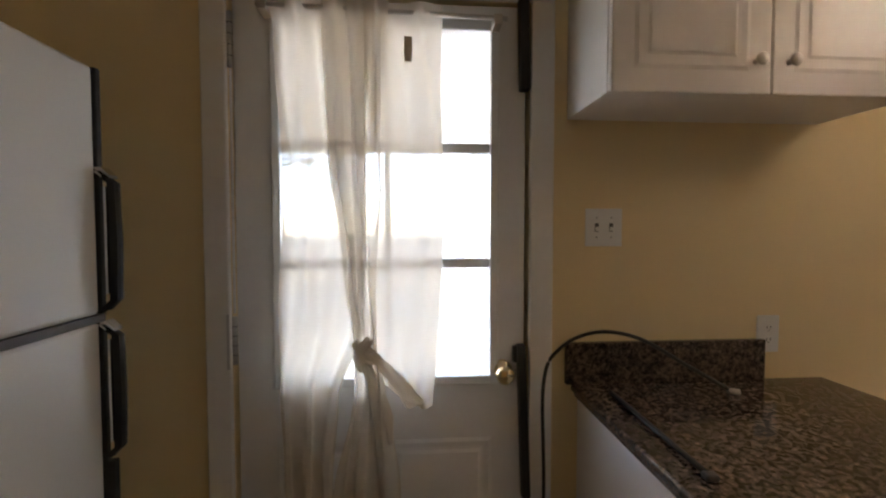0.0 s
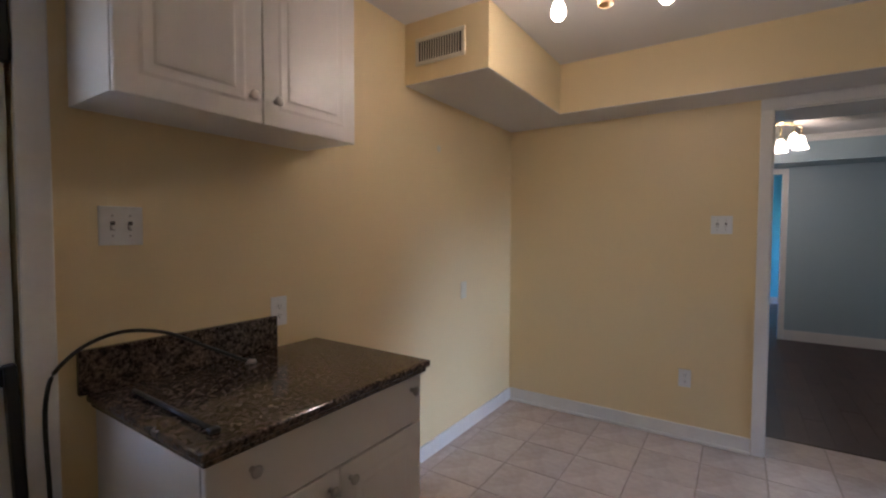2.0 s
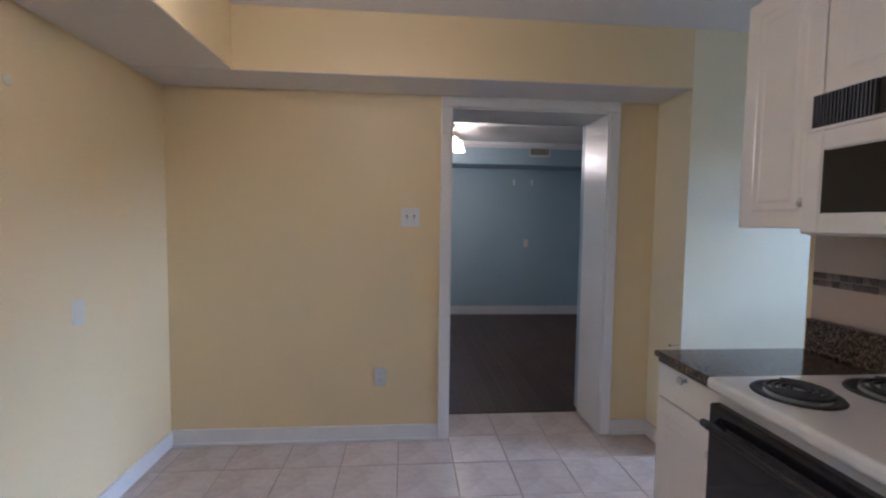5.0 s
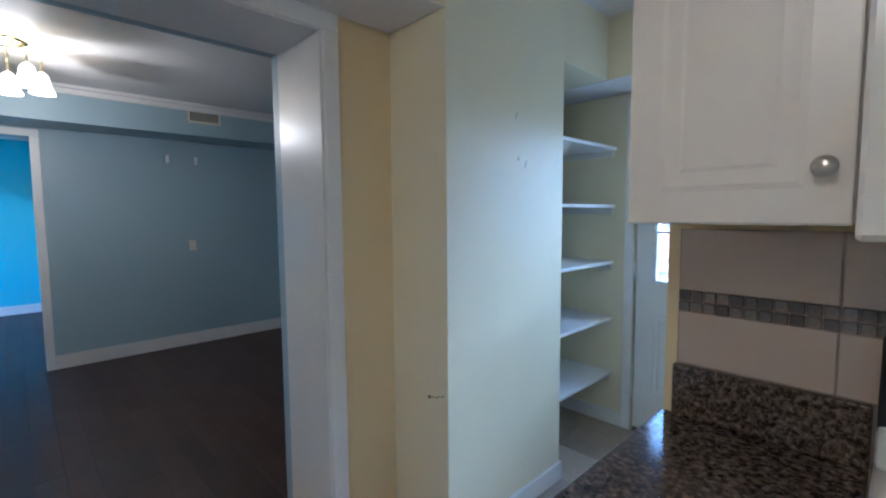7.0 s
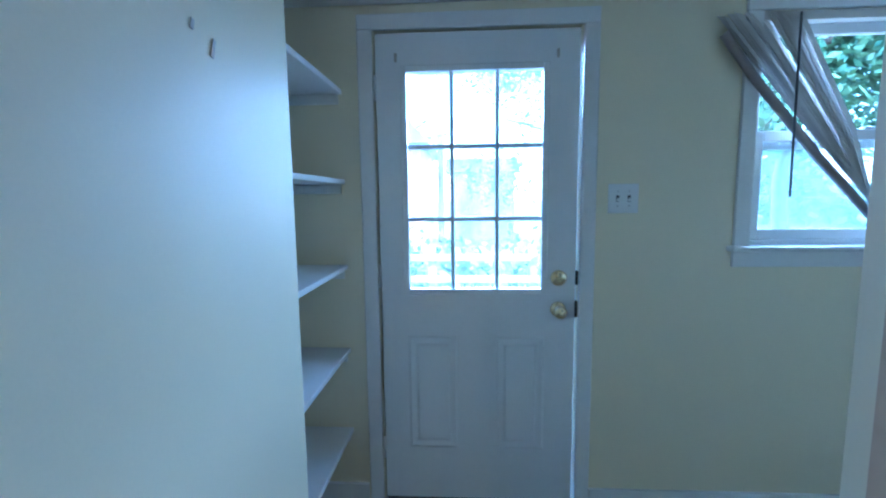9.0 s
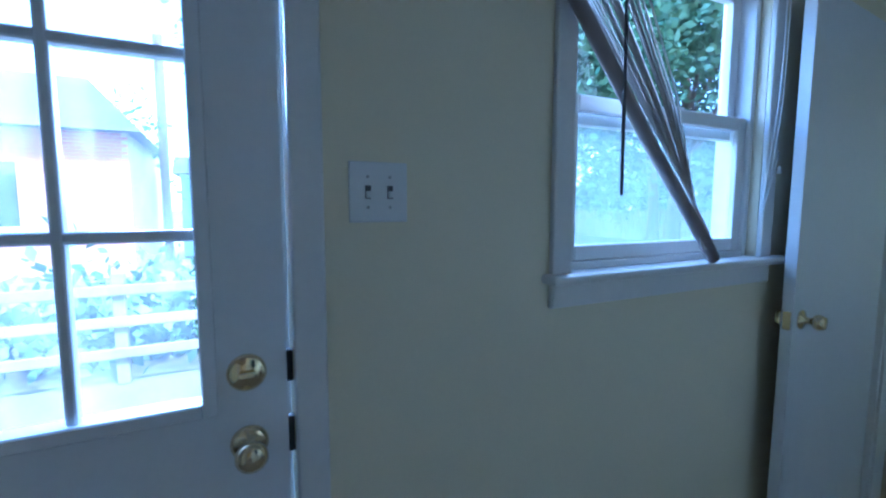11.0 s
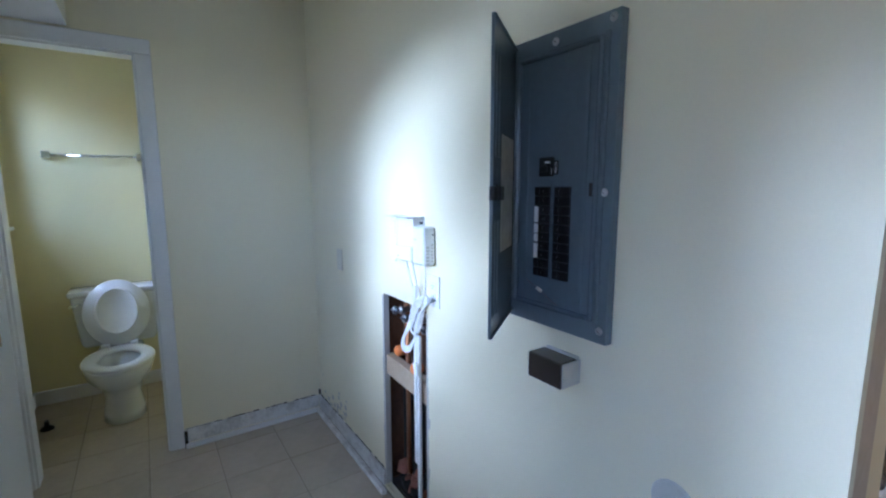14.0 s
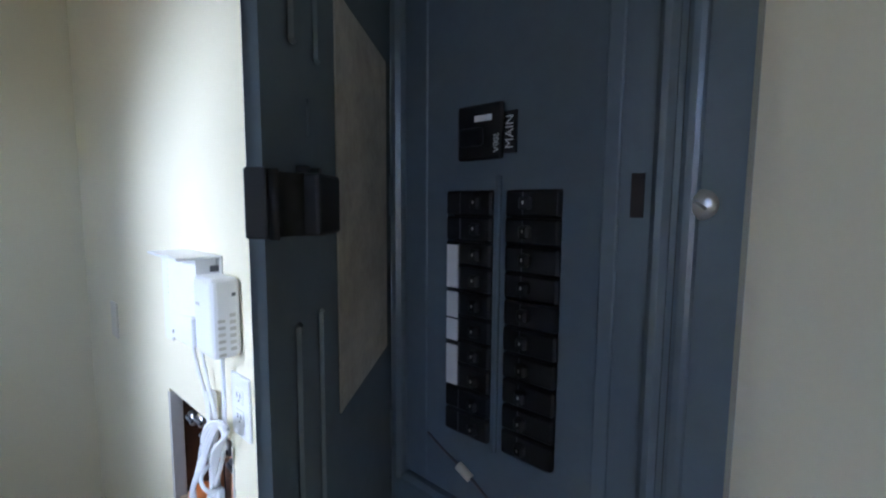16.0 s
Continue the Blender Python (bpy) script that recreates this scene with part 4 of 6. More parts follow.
def counter(name, x0, x1, yf, yb, label, splash):
    """A granite slab with an ogee front edge and an upstand at the wall."""
    t = thing(name, ((x0 + x1) / 2, (yf + yb) / 2, 0.866), label, "countertop")
    s = 1 if yb > yf else -1
    b = box(x0 + 0.012, x1 - 0.012, min(yf + s * 0.012, yb), max(yf + s * 0.012, yb), 0.866, 0.887, 0.004)
    box(x0, x1, min(yf, yb), max(yf, yb), 0.884, 0.908, 0.007, bm=b, seg=3)
    part("slab", b, GRANITE, t)
    part("upstand", box(splash[0], splash[1], min(yb, yb - s * 0.022), max(yb, yb - s * 0.022), 0.909, 1.037, 0.003), GRANITE, t)
    return t


counter("granite_counter", 0.855, 1.690, 1.128, 1.75, "polished brown granite counter with a short upstand", (0.835, 1.478))
counter("granite_counter", 2.160, 2.550, -0.650, -1.28, "polished brown granite counter beside the stove", (2.160, 2.520))

cb = thing("antenna_cable", (0.93, 1.5, 0.91), "black cable looping over the counter to a thin black rod", "cable")
part("cable", tube(smooth_path([(0.757, 1.70, 0.03), (0.757, 1.695, 0.6), (0.752, 1.69, 0.93), (0.80, 1.685, 1.035), (0.905, 1.675, 1.083), (1.03, 1.665, 1.064), (1.16, 1.645, 0.99), (1.29, 1.62, 0.915)], 10), 0.0055), CABLE, cb, smooth=True)
part("rod", tube([(0.935, 1.64, 0.916), (0.925, 1.205, 0.916)], 0.006), CABLE, cb, smooth=True)
part("rod_foot", box(0.912, 0.938, 1.192, 1.215, 0.909, 0.922, 0.004), CABLE, cb)
part("plug", tube([(1.275, 1.622, 0.918), (1.305, 1.617, 0.915)], 0.009), NICKEL, cb, smooth=True)

# stove side
w = thing("wall_cabinet", (2.35, -1.1, 1.395), "white single-door wall cabinet beside the microwave", "cabinet")
part("body", box(2.185, 2.502, -1.28, -0.958, 1.395, 2.205, 0.002), CAB, w)
cabinet_door(w, "door", 2.187, 2.502, 1.392, 2.20, -0.937, 1, 2.218, 1.475)
w = thing("wall_cabinet", (1.80, -1.1, 1.80), "white cabinet above the microwave", "cabinet")
part("body", box(1.425, 2.182, -1.28, -0.958, 1.80, 2.205, 0.002), CAB, w)
cabinet_door(w, "door", 1.427, 1.802, 1.798, 2.20, -0.937, 1, 1.76, 1.85)
cabinet_door(w, "door", 1.806, 2.182, 1.798, 2.20, -0.937, 1, 1.85, 1.85)
w = thing("microwave", (1.80, -1.09, 1.37), "white over-the-range microwave with a dark window and top vent", "microwave")
part("body", box(1.425, 2.182, -1.279, -0.905, 1.372, 1.797, 0.006), ENAMEL, w)
b = bmesh.new()
frame_ring(b, "y", 1.60, 2.180, 1.376, 1.682, -0.905, -0.880, 0.062, 0.006)
part("door_frame", b, ENAMEL, w)
part("door_window", box(1.66, 2.12, -0.903, -0.886, 1.437, 1.622), BLACKGLASS, w)
part("control_panel", box(1.428, 1.597, -0.905, -0.882, 1.376, 1.682, 0.005), ENAMEL, w)
vt = part("vent_recess", box(1.43, 2.175, -0.906, -0.9035, 1.692, 1.79), NEARBLACK, w)
part("vent_rim", box(1.428, 2.180, -0.905, -0.885, 1.682, 1.692, 0.003), ENAMEL, w)
for k in range(34):
    x = 1.99 + 0.18 * k / 33
    if k % 2 == 0:
        part("vent_slat", box(x - 0.0022, x + 0.0022, -0.903, -0.890, 1.692, 1.788), GASKET, vt)
part("handle", tube(smooth_path([(1.63, -0.875, 1.42), (1.632, -0.855, 1.46), (1.632, -0.855, 1.62), (1.63, -0.875, 1.66)]), 0.009), ENAMEL, w, smooth=True)
part("badge", box(1.86, 1.93, -0.880, -0.8785, 1.394, 1.402), NICKEL, w)

w = thing("base_cabinet", (2.38, -0.95, 0), "white base cabinet with a drawer and a door beside the stove", "cabinet")
part("body", box(2.168, 2.545, -1.28, -0.690, 0.09, 0.866, 0.002), CAB, w)
part("toe_kick", box(2.17, 2.57, -1.27, -0.75, 0, 0.09), GASKET, w)
cabinet_door(w, "drawer_front", 2.170, 2.543, 0.735, 0.862, -0.670, 1, 2.375, 0.845)
cabinet_door(w, "door", 2.170, 2.543, 0.10, 0.729, -0.670, 1, 2.21, 0.66)

st = thing("electric_stove", (1.775, -0.94, 0), "white electric stove with coil burners and a black oven door", "stove")
part("body", box(1.402, 2.150, -1.27, -0.625, 0.02, 0.905, 0.004), ENAMEL, st)
part("cooktop", box(1.397, 2.156, -1.27, -0.585, 0.905, 0.942, 0.012, seg=3), ENAMEL, st)
od = part("oven_door", box(1.412, 2.140, -0.625, -0.588, 0.20, 0.868, 0.008), BLACKGLASS, st, "black glass oven door")
part("handle", tube(smooth_path([(1.47, -0.59, 0.80), (1.47, -0.555, 0.815), (2.08, -0.555, 0.815), (2.08, -0.59, 0.80)], 4), 0.012), BLACKPLASTIC, od, smooth=True)
part("drawer", box(1.412, 2.140, -0.622, -0.60, 0.03, 0.19, 0.006), ENAMEL, st)
bg = part("backguard", box(1.40, 2.153, -1.275, -1.20, 0.942, 1.02, 0.01), ENAMEL, st)
part("control_console", box(1.40, 2.153, -1.277, -1.215, 1.0, 1.185, 0.012, m=Matrix.Translation((0, -1.245, 1.0)) @ Matrix.Rotation(radians(8), 4, "X") @ Matrix.Translation((0, 1.245, -1.0))), BLACKPLASTIC, st, "black control console")
for kx in (1.47, 1.56, 1.99, 2.08):
    part("control_knob", lathe([(0, 0), (0.022, 0), (0.018, 0.02), (0, 0.022)], along("+y", kx, -1.228, 1.09), 16), BLACKPLASTIC, bg, smooth=True)
for cx, cy, r in ((2.0, -0.735, 0.085), (1.98, -1.03, 0.105), (1.56, -0.735, 0.105), (1.56, -1.03, 0.085)):
    dish = part("drip_bowl", lathe([(r + 0.022, 0.943), (r + 0.018, 0.948), (r + 0.008, 0.946), (r * 0.6, 0.936), (0.0, 0.934)], Matrix.Translation((cx, cy, 0)), 28), BLACKMETAL, st, smooth=True)
    pts = []
    turns = 4
    for k in range(turns * 22):
        a = 2 * math.pi * k / 22
        rr = 0.018 + (r - 0.018) * k / (turns * 22)
        pts.append((cx + rr * math.cos(a), cy + rr * math.sin(a), 0.956))
    part("coil", tube(pts, 0.0055, steps=6), BLACKMETAL, dish, smooth=True)

# backsplash tiles and mosaic
sp = thing("tile_backsplash", (2.0, -1.275, 0.91), "beige ceramic backsplash with a slate mosaic band", "backsplash", kind="structure")
part("grout_bed", box(1.40, 2.515, -1.2795, -1.274, 0.91, 1.372), GROUT, sp)
sp_tile = box(-0.148, 0.148, 0, 0.006, -0.0645, 0.0645, 0.002, seg=1)
me = bpy.data.meshes.new("tile")
sp_tile.to_mesh(me)
sp_tile.free()
me.materials.append(SPLASH)
for k in range(4):
    for z, hs in ((1.106, 1.0), (1.298, 1.15)):
        o = new("tile", me)
        o.parent = sp
        o.location = Vector((2.365 - 0.299 * k, -1.2745, z)) - sp.location
        o.scale = (1, 1, hs)
mo = box(-0.0125, 0.0125, 0, 0.006, -0.0125, 0.0125, 0.002, seg=1)
me = bpy.data.meshes.new("mosaic_tile")
mo.to_mesh(me)
mo.free()
me.materials.append(MOSAIC)
for k in range(41):
    for z in (1.183, 1.2105):
        o = new("mosaic_tile", me)
        o.parent = sp
        o.location = Vector((2.501 - 0.0273 * k, -1.2745, z)) - sp.location

# refrigerator
fr = thing("refrigerator", (-0.66, 1.0, 0), "white top-freezer refrigerator with black edge trim and handles", "refrigerator")
part("body", box(-1.01, -0.345, 0.63, 1.40, 0.03, 1.70, 0.006), FRIDGE, fr)
for nm, z0, z1 in (("freezer_door", 1.208, 1.712), ("fridge_door", 0.08, 1.190)):
    dd = part(nm, box(-0.343, -0.280, 0.63, 1.385, z0, z1, 0.008), FRIDGE, fr)
    part("edge_trim", box(-0.340, -0.276, 1.3855, 1.402, z0, z1, 0.003), BLACKPLASTIC, dd)
part("divider", box(-0.335, -0.278, 0.63, 1.40, 1.191, 1.207), GASKET, fr, "dark metal strip between the doors")
for z0, z1 in ((1.215, 1.50), (0.905, 1.185)):
    bar = [(-0.272, z0), (-0.250, z0 + 0.022), (-0.247, (z0 + z1) / 2), (-0.250, z1 - 0.022), (-0.280, z1)]
    h = part("handle", loft([[(x - 0.009, 1.384, z), (x + 0.006, 1.384, z), (x + 0.009, 1.392, z), (x + 0.006, 1.404, z), (x - 0.009, 1.404, z)] for x, z in bar]), BLACKPLASTIC, fr)
    part("chrome_end", loft([[(x, y, z) for x, y in ((-0.284 + k, 1.381), (-0.268 + k, 1.381), (-0.268 + k, 1.407), (-0.284 + k, 1.407))] for k, z in ((0.0, z1 + 0.010), (0.016, z1 - 0.006), (0.018, z1 - 0.012), (0.0, z1 + 0.002))]), CHROME, h)
    part("chrome_inlay", box(-0.264, -0.2595, 1.3815, 1.405, z0 + 0.035, z1 - 0.03), CHROME, h)
part("lower_trim", box(-0.30, -0.262, 1.3855, 1.406, 0.10, 0.895, 0.003), BLACKPLASTIC, fr)
part("kick_grille", box(-0.34, -0.30, 0.64, 1.39, 0.0, 0.075), BLACKPLASTIC, fr)

# kitchen ceiling lamp
lp = thing("ceiling_lamp", (2.19, 0.655, CH), "brass ceiling lamp with bare lit bulbs and an amber shade", "ceiling lamp")
part("canopy", lathe([(0, 0), (0.075, 0), (0.07, -0.02), (0.03, -0.035), (0, -0.036)], Matrix.Translation((2.19, 0.655, CH))), BRASS, lp, smooth=True)
part("stem", tube([(2.19, 0.655, CH - 0.03), (2.19, 0.655, 2.36)], 0.009), BRASS, lp, smooth=True)
part("amber_shade", lathe([(0.02, 0.12), (0.03, 0.10), (0.032, 0.02), (0.03, 0.0), (0.027, 0.002), (0.028, 0.1), (0.018, 0.118)], Matrix.Translation((2.19, 0.655, 2.255))), AMBERGLASS, lp, smooth=True)
for bx, by in BULBS:
    part("arm", tube(smooth_path([(2.19, 0.655, 2.40), ((2.19 + bx) / 2, (0.655 + by) / 2, 2.43), (bx, by, 2.38), (bx, by, 2.33)]), 0.007), BRASS, lp, smooth=True)
    part("bulb", lathe([(0, 0), (0.016, 0.003), (0.028, 0.018), (0.030, 0.036), (0.024, 0.058), (0.014, 0.078), (0.013, 0.10), (0, 0.10)], Matrix.Translation((bx, by, 2.225))), BULB, lp, smooth=True)

# hall lamp
lp = thing("ceiling_lamp", (6.02, -0.12, CH), "brass semi-flush lamp with lit frosted bell shades", "ceiling lamp")
part("canopy", lathe([(0, 0), (0.12, 0), (0.11, -0.02), (0.05, -0.04), (0, -0.042)], Matrix.Translation((6.02, -0.12, CH))), BRASS, lp, smooth=True)
for k in range(5):
    a = radians(-75 + 72 * k)
    x, y = 6.02 + 0.17 * math.cos(a), -0.12 + 0.17 * math.sin(a)
    part("arm", tube(smooth_path([(6.02, -0.12, CH - 0.03), ((6.02 + x) / 2, (-0.12 + y) / 2, CH - 0.05), (x, y, 2.42), (x, y, 2.34)]), 0.007), BRASS, lp, smooth=True)
    part("bell_shade", lathe([(0.02, 0.13), (0.035, 0.11), (0.045, 0.06), (0.068, 0.0), (0.064, 0.0), (0.041, 0.058), (0.03, 0.105), (0, 0.12)], Matrix.Translation((x, y, 2.205))), SHADE, lp, smooth=True)

# ---- pantry shelves ----
for z in (1.83, 1.463, 1.10, 0.73, 0.36):
    s = thing("pantry_shelf", (3.74, -2.51, z), "white painted pantry shelf on a wall cleat", "shelf", "pantry shelves")
    part("board", box(3.445, 4.05, -2.914, -2.111, z - 0.02, z, 0.003), TRIM, s)
    part("cleat", box(3.46, 4.05, -2.914, -2.896, z - 0.06, z - 0.0205, 0.002), TRIM, s)
b = bmesh.new()
for y, z, h in ((-1.723, 1.844, 0.040), (-1.795, 1.635, 0.032), (-1.74, 1.655, 0.016)):
    box(3.348, 3.3505, y - 0.004, y + 0.004, z - h / 2, z + h / 2, bm=b, m=Matrix.Translation((0, y, z)) @ Matrix.Rotation(radians(18), 4, "X") @ Matrix.Translation((0, -y, -z)))
structure("scuff_marks", b, PLASTER, "small grey scuffs on the pale wall", "scuff")

structure("wall_patch", lathe([(0, 0), (0.022, 0), (0.018, 0.003), (0, 0.004)], along("-y", 2.65, 1.75, 1.882), 14), IVORY, "small filled anchor hole in the kitchen wall", "wall patch")
b = bmesh.new()
rs = random.Random(4)
for k in range(9):
    x, z = 3.375 + 0.011 * k, 0.680 - 0.004 * k + 0.006 * rs.random()
    box(x, x + 0.004 + 0.006 * rs.random(), -1.2898, -1.2888, z, z + 0.004 + 0.012 * rs.random() * (k in (0, 7, 8)), bm=b)
structure("brown_scuffs", b, CAVITY, "small brown scratches on the yellow return wall", "scuff")

# ---- breaker panel ----
PX0, PX1, PZ0, PZ1, PY = 1.786, 2.120, 1.079, 1.800, -1.511
pn = thing("breaker_panel", (1.956, -1.488, 1.077), "grey enamelled breaker panel with its door open", "breaker panel")
b = bmesh.new()
IX0, IX1, IZ0, IZ1 = 1.822, 2.075, 1.130, 1.752
frame_parts = ((PX0, IX0, PZ0, PZ1), (IX1, PX1, PZ0, PZ1), (IX0, IX1, PZ0, IZ0), (IX0, IX1, IZ1, PZ1))
for a in frame_parts:
    box(a[0], a[1], PY, -1.488, a[2], a[3], bm=b)
bmesh.ops.remove_doubles(b, verts=b.verts, dist=0.0002)
part("cover_frame", b, PANELGREY, pn)
b = bmesh.new()
for q, y in ((0.0, 0.0),):
    frame_ring(b, "y", IX0 - 0.006, IX1 + 0.006, IZ0 - 0.006, IZ1 + 0.006, PY - 0.006, PY + 0.012, 0.012, 0.004)
box(IX1 + 0.010, IX1 + 0.022, PY - 0.005, PY + 0.006, IZ0 - 0.01, IZ1 + 0.01, 0.004, bm=b)
part("raised_rim", b, PANELGREY, pn)
bx0, bx1 = (1.885, 1.9385), (1.951, 2.003)
b = bmesh.new()
xs_, zs_ = (IX0, 1.885, 1.9385, 1.951, 2.003, IX1), (IZ0, 1.203, 1.435, IZ1)
for yy in (-1.506, -1.490):
    g = [[b.verts.new((x, yy, z)) for z in zs_] for x in xs_]
    for i in range(5):
        for j in range(3):
            if j == 1 and i in (1, 3):
                continue
            b.faces.new((g[i][j], g[i + 1][j], g[i + 1][j + 1], g[i][j + 1]))
part("dead_front", b, PANELGREY, pn)
part("main_breaker", box(1.900, 1.9475, -1.510, -1.504, 1.461, 1.508, 0.002), BLACKPLASTIC, pn)
mb = part("main_switch", box(1.905, 1.93, -1.516, -1.509, 1.472, 1.488, 0.003), BLACKPLASTIC, pn)
part("main_tag", box(1.920, 1.938, -1.5112, -1.510, 1.493, 1.498), LABEL, mb)
for x0, x1 in (bx0, bx1):
    n = 10
    part("breaker_bay", box(x0, x1, -1.496, -1.490, 1.203, 1.435), NEARBLACK, pn)
    for k in range(n):
        z0 = 1.204 + 0.231 * k / n
        br = part("breaker", box(x0 + 0.001, x1 - 0.001, -1.509, -1.495, z0 + 0.0008, z0 + 0.0222, 0.0018, seg=1), BLACKPLASTIC, pn)
        xs = x1 - 0.016 if x0 < 1.9 else x0 + 0.022
        part("rating_mark", box(xs - 0.0006, xs + 0.0006, -1.5154, -1.5149, z0 + 0.011, z0 + 0.0135), PLASTER, br)
        part("side_seam", box(x0 + 0.018, x0 + 0.0188, -1.5095, -1.5088, z0 + 0.002, z0 + 0.021), GASKET, br)
        part("breaker_switch", box(xs - 0.005, xs + 0.005, -1.515, -1.507, z0 + 0.006, z0 + 0.017, 0.002, seg=1), BLACKPLASTIC, br)
for z0, z1 in ((1.345, 1.385), (1.317, 1.341), (1.295, 1.315), (1.252, 1.290)):
    part("circuit_label", box(1.889, 1.902, -1.5105, -1.509, z0, z1), LABEL, pn)
b = bmesh.new()
curve = bpy.data.curves.new("main_text", "FONT")
curve.body, curve.size, curve.align_x, curve.align_y = "MAIN", 0.0112, "CENTER", "CENTER"
tmp = bpy.data.objects.new("main_text_tmp", curve)
me = bpy.data.meshes.new_from_object(tmp)
b.from_mesh(me)
bpy.data.objects.remove(tmp)
b.transform(Matrix.Translation((1.955, -1.5086, 1.482)) @ Matrix(((0, -1, 0, 0), (0, 0, -1, 0), (1, 0, 0, 0), (0, 0, 0, 1))))
part("main_lettering_ground", box(1.949, 1.961, -1.508, -1.5062, 1.465, 1.499), BLACKPLASTIC, pn)
part("main_lettering", b, LABEL, pn)
b = bmesh.new()
curve.body, curve.size = "200A", 0.0075
tmp = bpy.data.objects.new("amp_text_tmp", curve)
b.from_mesh(bpy.data.meshes.new_from_object(tmp))
bpy.data.objects.remove(tmp)
b.transform(Matrix.Translation((1.9425, -1.5106, 1.474)) @ Matrix(((0, 1, 0, 0), (0, 0, -1, 0), (-1, 0, 0, 0), (0, 0, 0, 1))))
part("amp_lettering", b, LABEL, pn)
for sx, sz in ((2.102, 1.785), (2.098, 1.423), (2.102, 1.108), (1.945, 1.775)):
    part("screw", lathe([(0, 0), (0.0095, 0), (0.009, 0.002), (0.006, 0.0045), (0, 0.005)], along("-y", sx, PY, sz), 18), STEEL, pn, smooth=True)
    part("screw_slot", box(-0.0045, 0.0045, -0.0056, -0.0046, -0.0009, 0.0009, m=pose(sx, PY, sz, 0, 35, 0)), GASKET, pn)
part("latch_slot", box(2.054, 2.0625, -1.5075, -1.505, 1.414, 1.444), NEARBLACK, pn)
part("wire_scrap", tube(smooth_path([(1.862, -1.508, 1.190), (1.885, -1.509, 1.180), (1.915, -1.509, 1.168), (1.955, -1.509, 1.146), (1.975, -1.509, 1.140)]), 0.0014, steps=6), GASKET, pn, "thin dark wire scrap", smooth=True)
part("wire_splice", tube([(1.905, -1.510, 1.173), (1.920, -1.510, 1.166)], 0.0042), IVORY, pn, smooth=True)
part("fold_bead", box(1.8565, 1.8595, -1.5075, -1.5055, 1.14, 1.74, 0.0008, seg=1), PANELGREY, pn)
part("fold_bead", box(2.034, 2.046, -1.5085, -1.5055, 1.13, 1.75, 0.0014), PANELGREY, pn)
part("centre_rib", box(1.9425, 1.947, -1.5095, -1.5055, 1.200, 1.447, 0.0015), PANELGREY, pn)
# the door leaf, swung out on its hinge
ANG, LW = 52.8, 0.278
mt = Matrix.Translation((1.812, PY - 0.002, 0)) @ Matrix.Rotation(radians(-ANG), 4, "Z")
b = box(0, LW, -0.003, 0.0, 1.098, 1.785, m=mt)
box(LW - 0.003, LW, -0.003, 0.004, 1.098, 1.785, bm=b, m=mt)
for zz in (1.098, 1.783):
    box(0, LW, -0.003, 0.006, zz, zz + 0.002, bm=b, m=mt)
for xx, z0, z1 in ((0.040, 1.50, 1.72), (0.072, 1.50, 1.72), (0.040, 1.14, 1.36), (0.072, 1.14, 1.36)):
    box(LW - xx - 0.004, LW - xx + 0.004, -0.001, 0.0028, z0, z1, 0.002, bm=b, seg=1, m=mt)
lf = part("door_leaf", b, PANELGREY, pn)
part("circuit_chart", box(0.028, 0.175, 0.0008, 0.0018, 1.280, 1.556, m=mt), PAPER, lf)
lt = part("latch", box(LW - 0.062, LW - 0.030, -0.001, 0.017, 1.406, 1.437, 0.002, m=mt), BLACKPLASTIC, lf)
part("latch_edge", box(LW - 0.0015, LW + 0.0015, -0.004, 0.006, 1.407, 1.437, 0.001, m=mt), BLACKPLASTIC, lt)
part("finger_pull", loft([[mt @ Vector((LW - 0.032 + 0.032 * q / 6, 0.016 - 0.013 * math.sin(math.pi * (0.15 + 0.85 * q / 6) / 1.15) + dy, z)) for dy, z in ((0.0, 1.4065), (0.0, 1.4365), (-0.004, 1.4365), (-0.004, 1.4065))] for q in range(7)]), BLACKPLASTIC, lt, smooth=True)
for xx in (0.040, 0.056):
    part("latch_pin", box(LW - xx - 0.002, LW - xx + 0.002, 0.002, 0.008, 1.437, 1.441, m=mt), BLACKPLASTIC, lt)
part("stamped_mark", box(LW - 0.060, LW - 0.0585, -0.0005, 0.0012, 1.458, 1.478, m=mt), PANELGREY, lf)
for z0 in (1.16, 1.41, 1.69):
    part("hinge", tube([(1.812, PY - 0.004, z0), (1.812, PY - 0.004, z0 + 0.04)], 0.0045), PANELGREY, pn, smooth=True)

bxx = thing("junction_box", (1.99, -1.51, 0.955), "dark brown rectangular box fixed under the breaker panel", "junction box")
part("housing", box(1.925, 2.034, -1.556, -1.496, 0.950, 1.016, 0.004), BROWNBOX, bxx)
part("grey_end", box(2.0342, 2.038, -1.552, -1.488, 0.953, 1.014, 0.001), PLASTER, bxx)
part("backplate", box(1.93, 2.0338, -1.4955, -1.488, 0.955, 1.021, 0.002), PLASTER, bxx)
ps = thing("pipe_stub", (2.284, -1.52, 0.80), "rough round patch of grey plaster on the wall", "wall patch")
part("patch", lathe([(0, 0), (0.048, 0), (0.044, 0.006), (0.02, 0.010), (0, 0.010)], along("-y", 2.284, -1.488, 0.785), 20), PLASTER, ps)

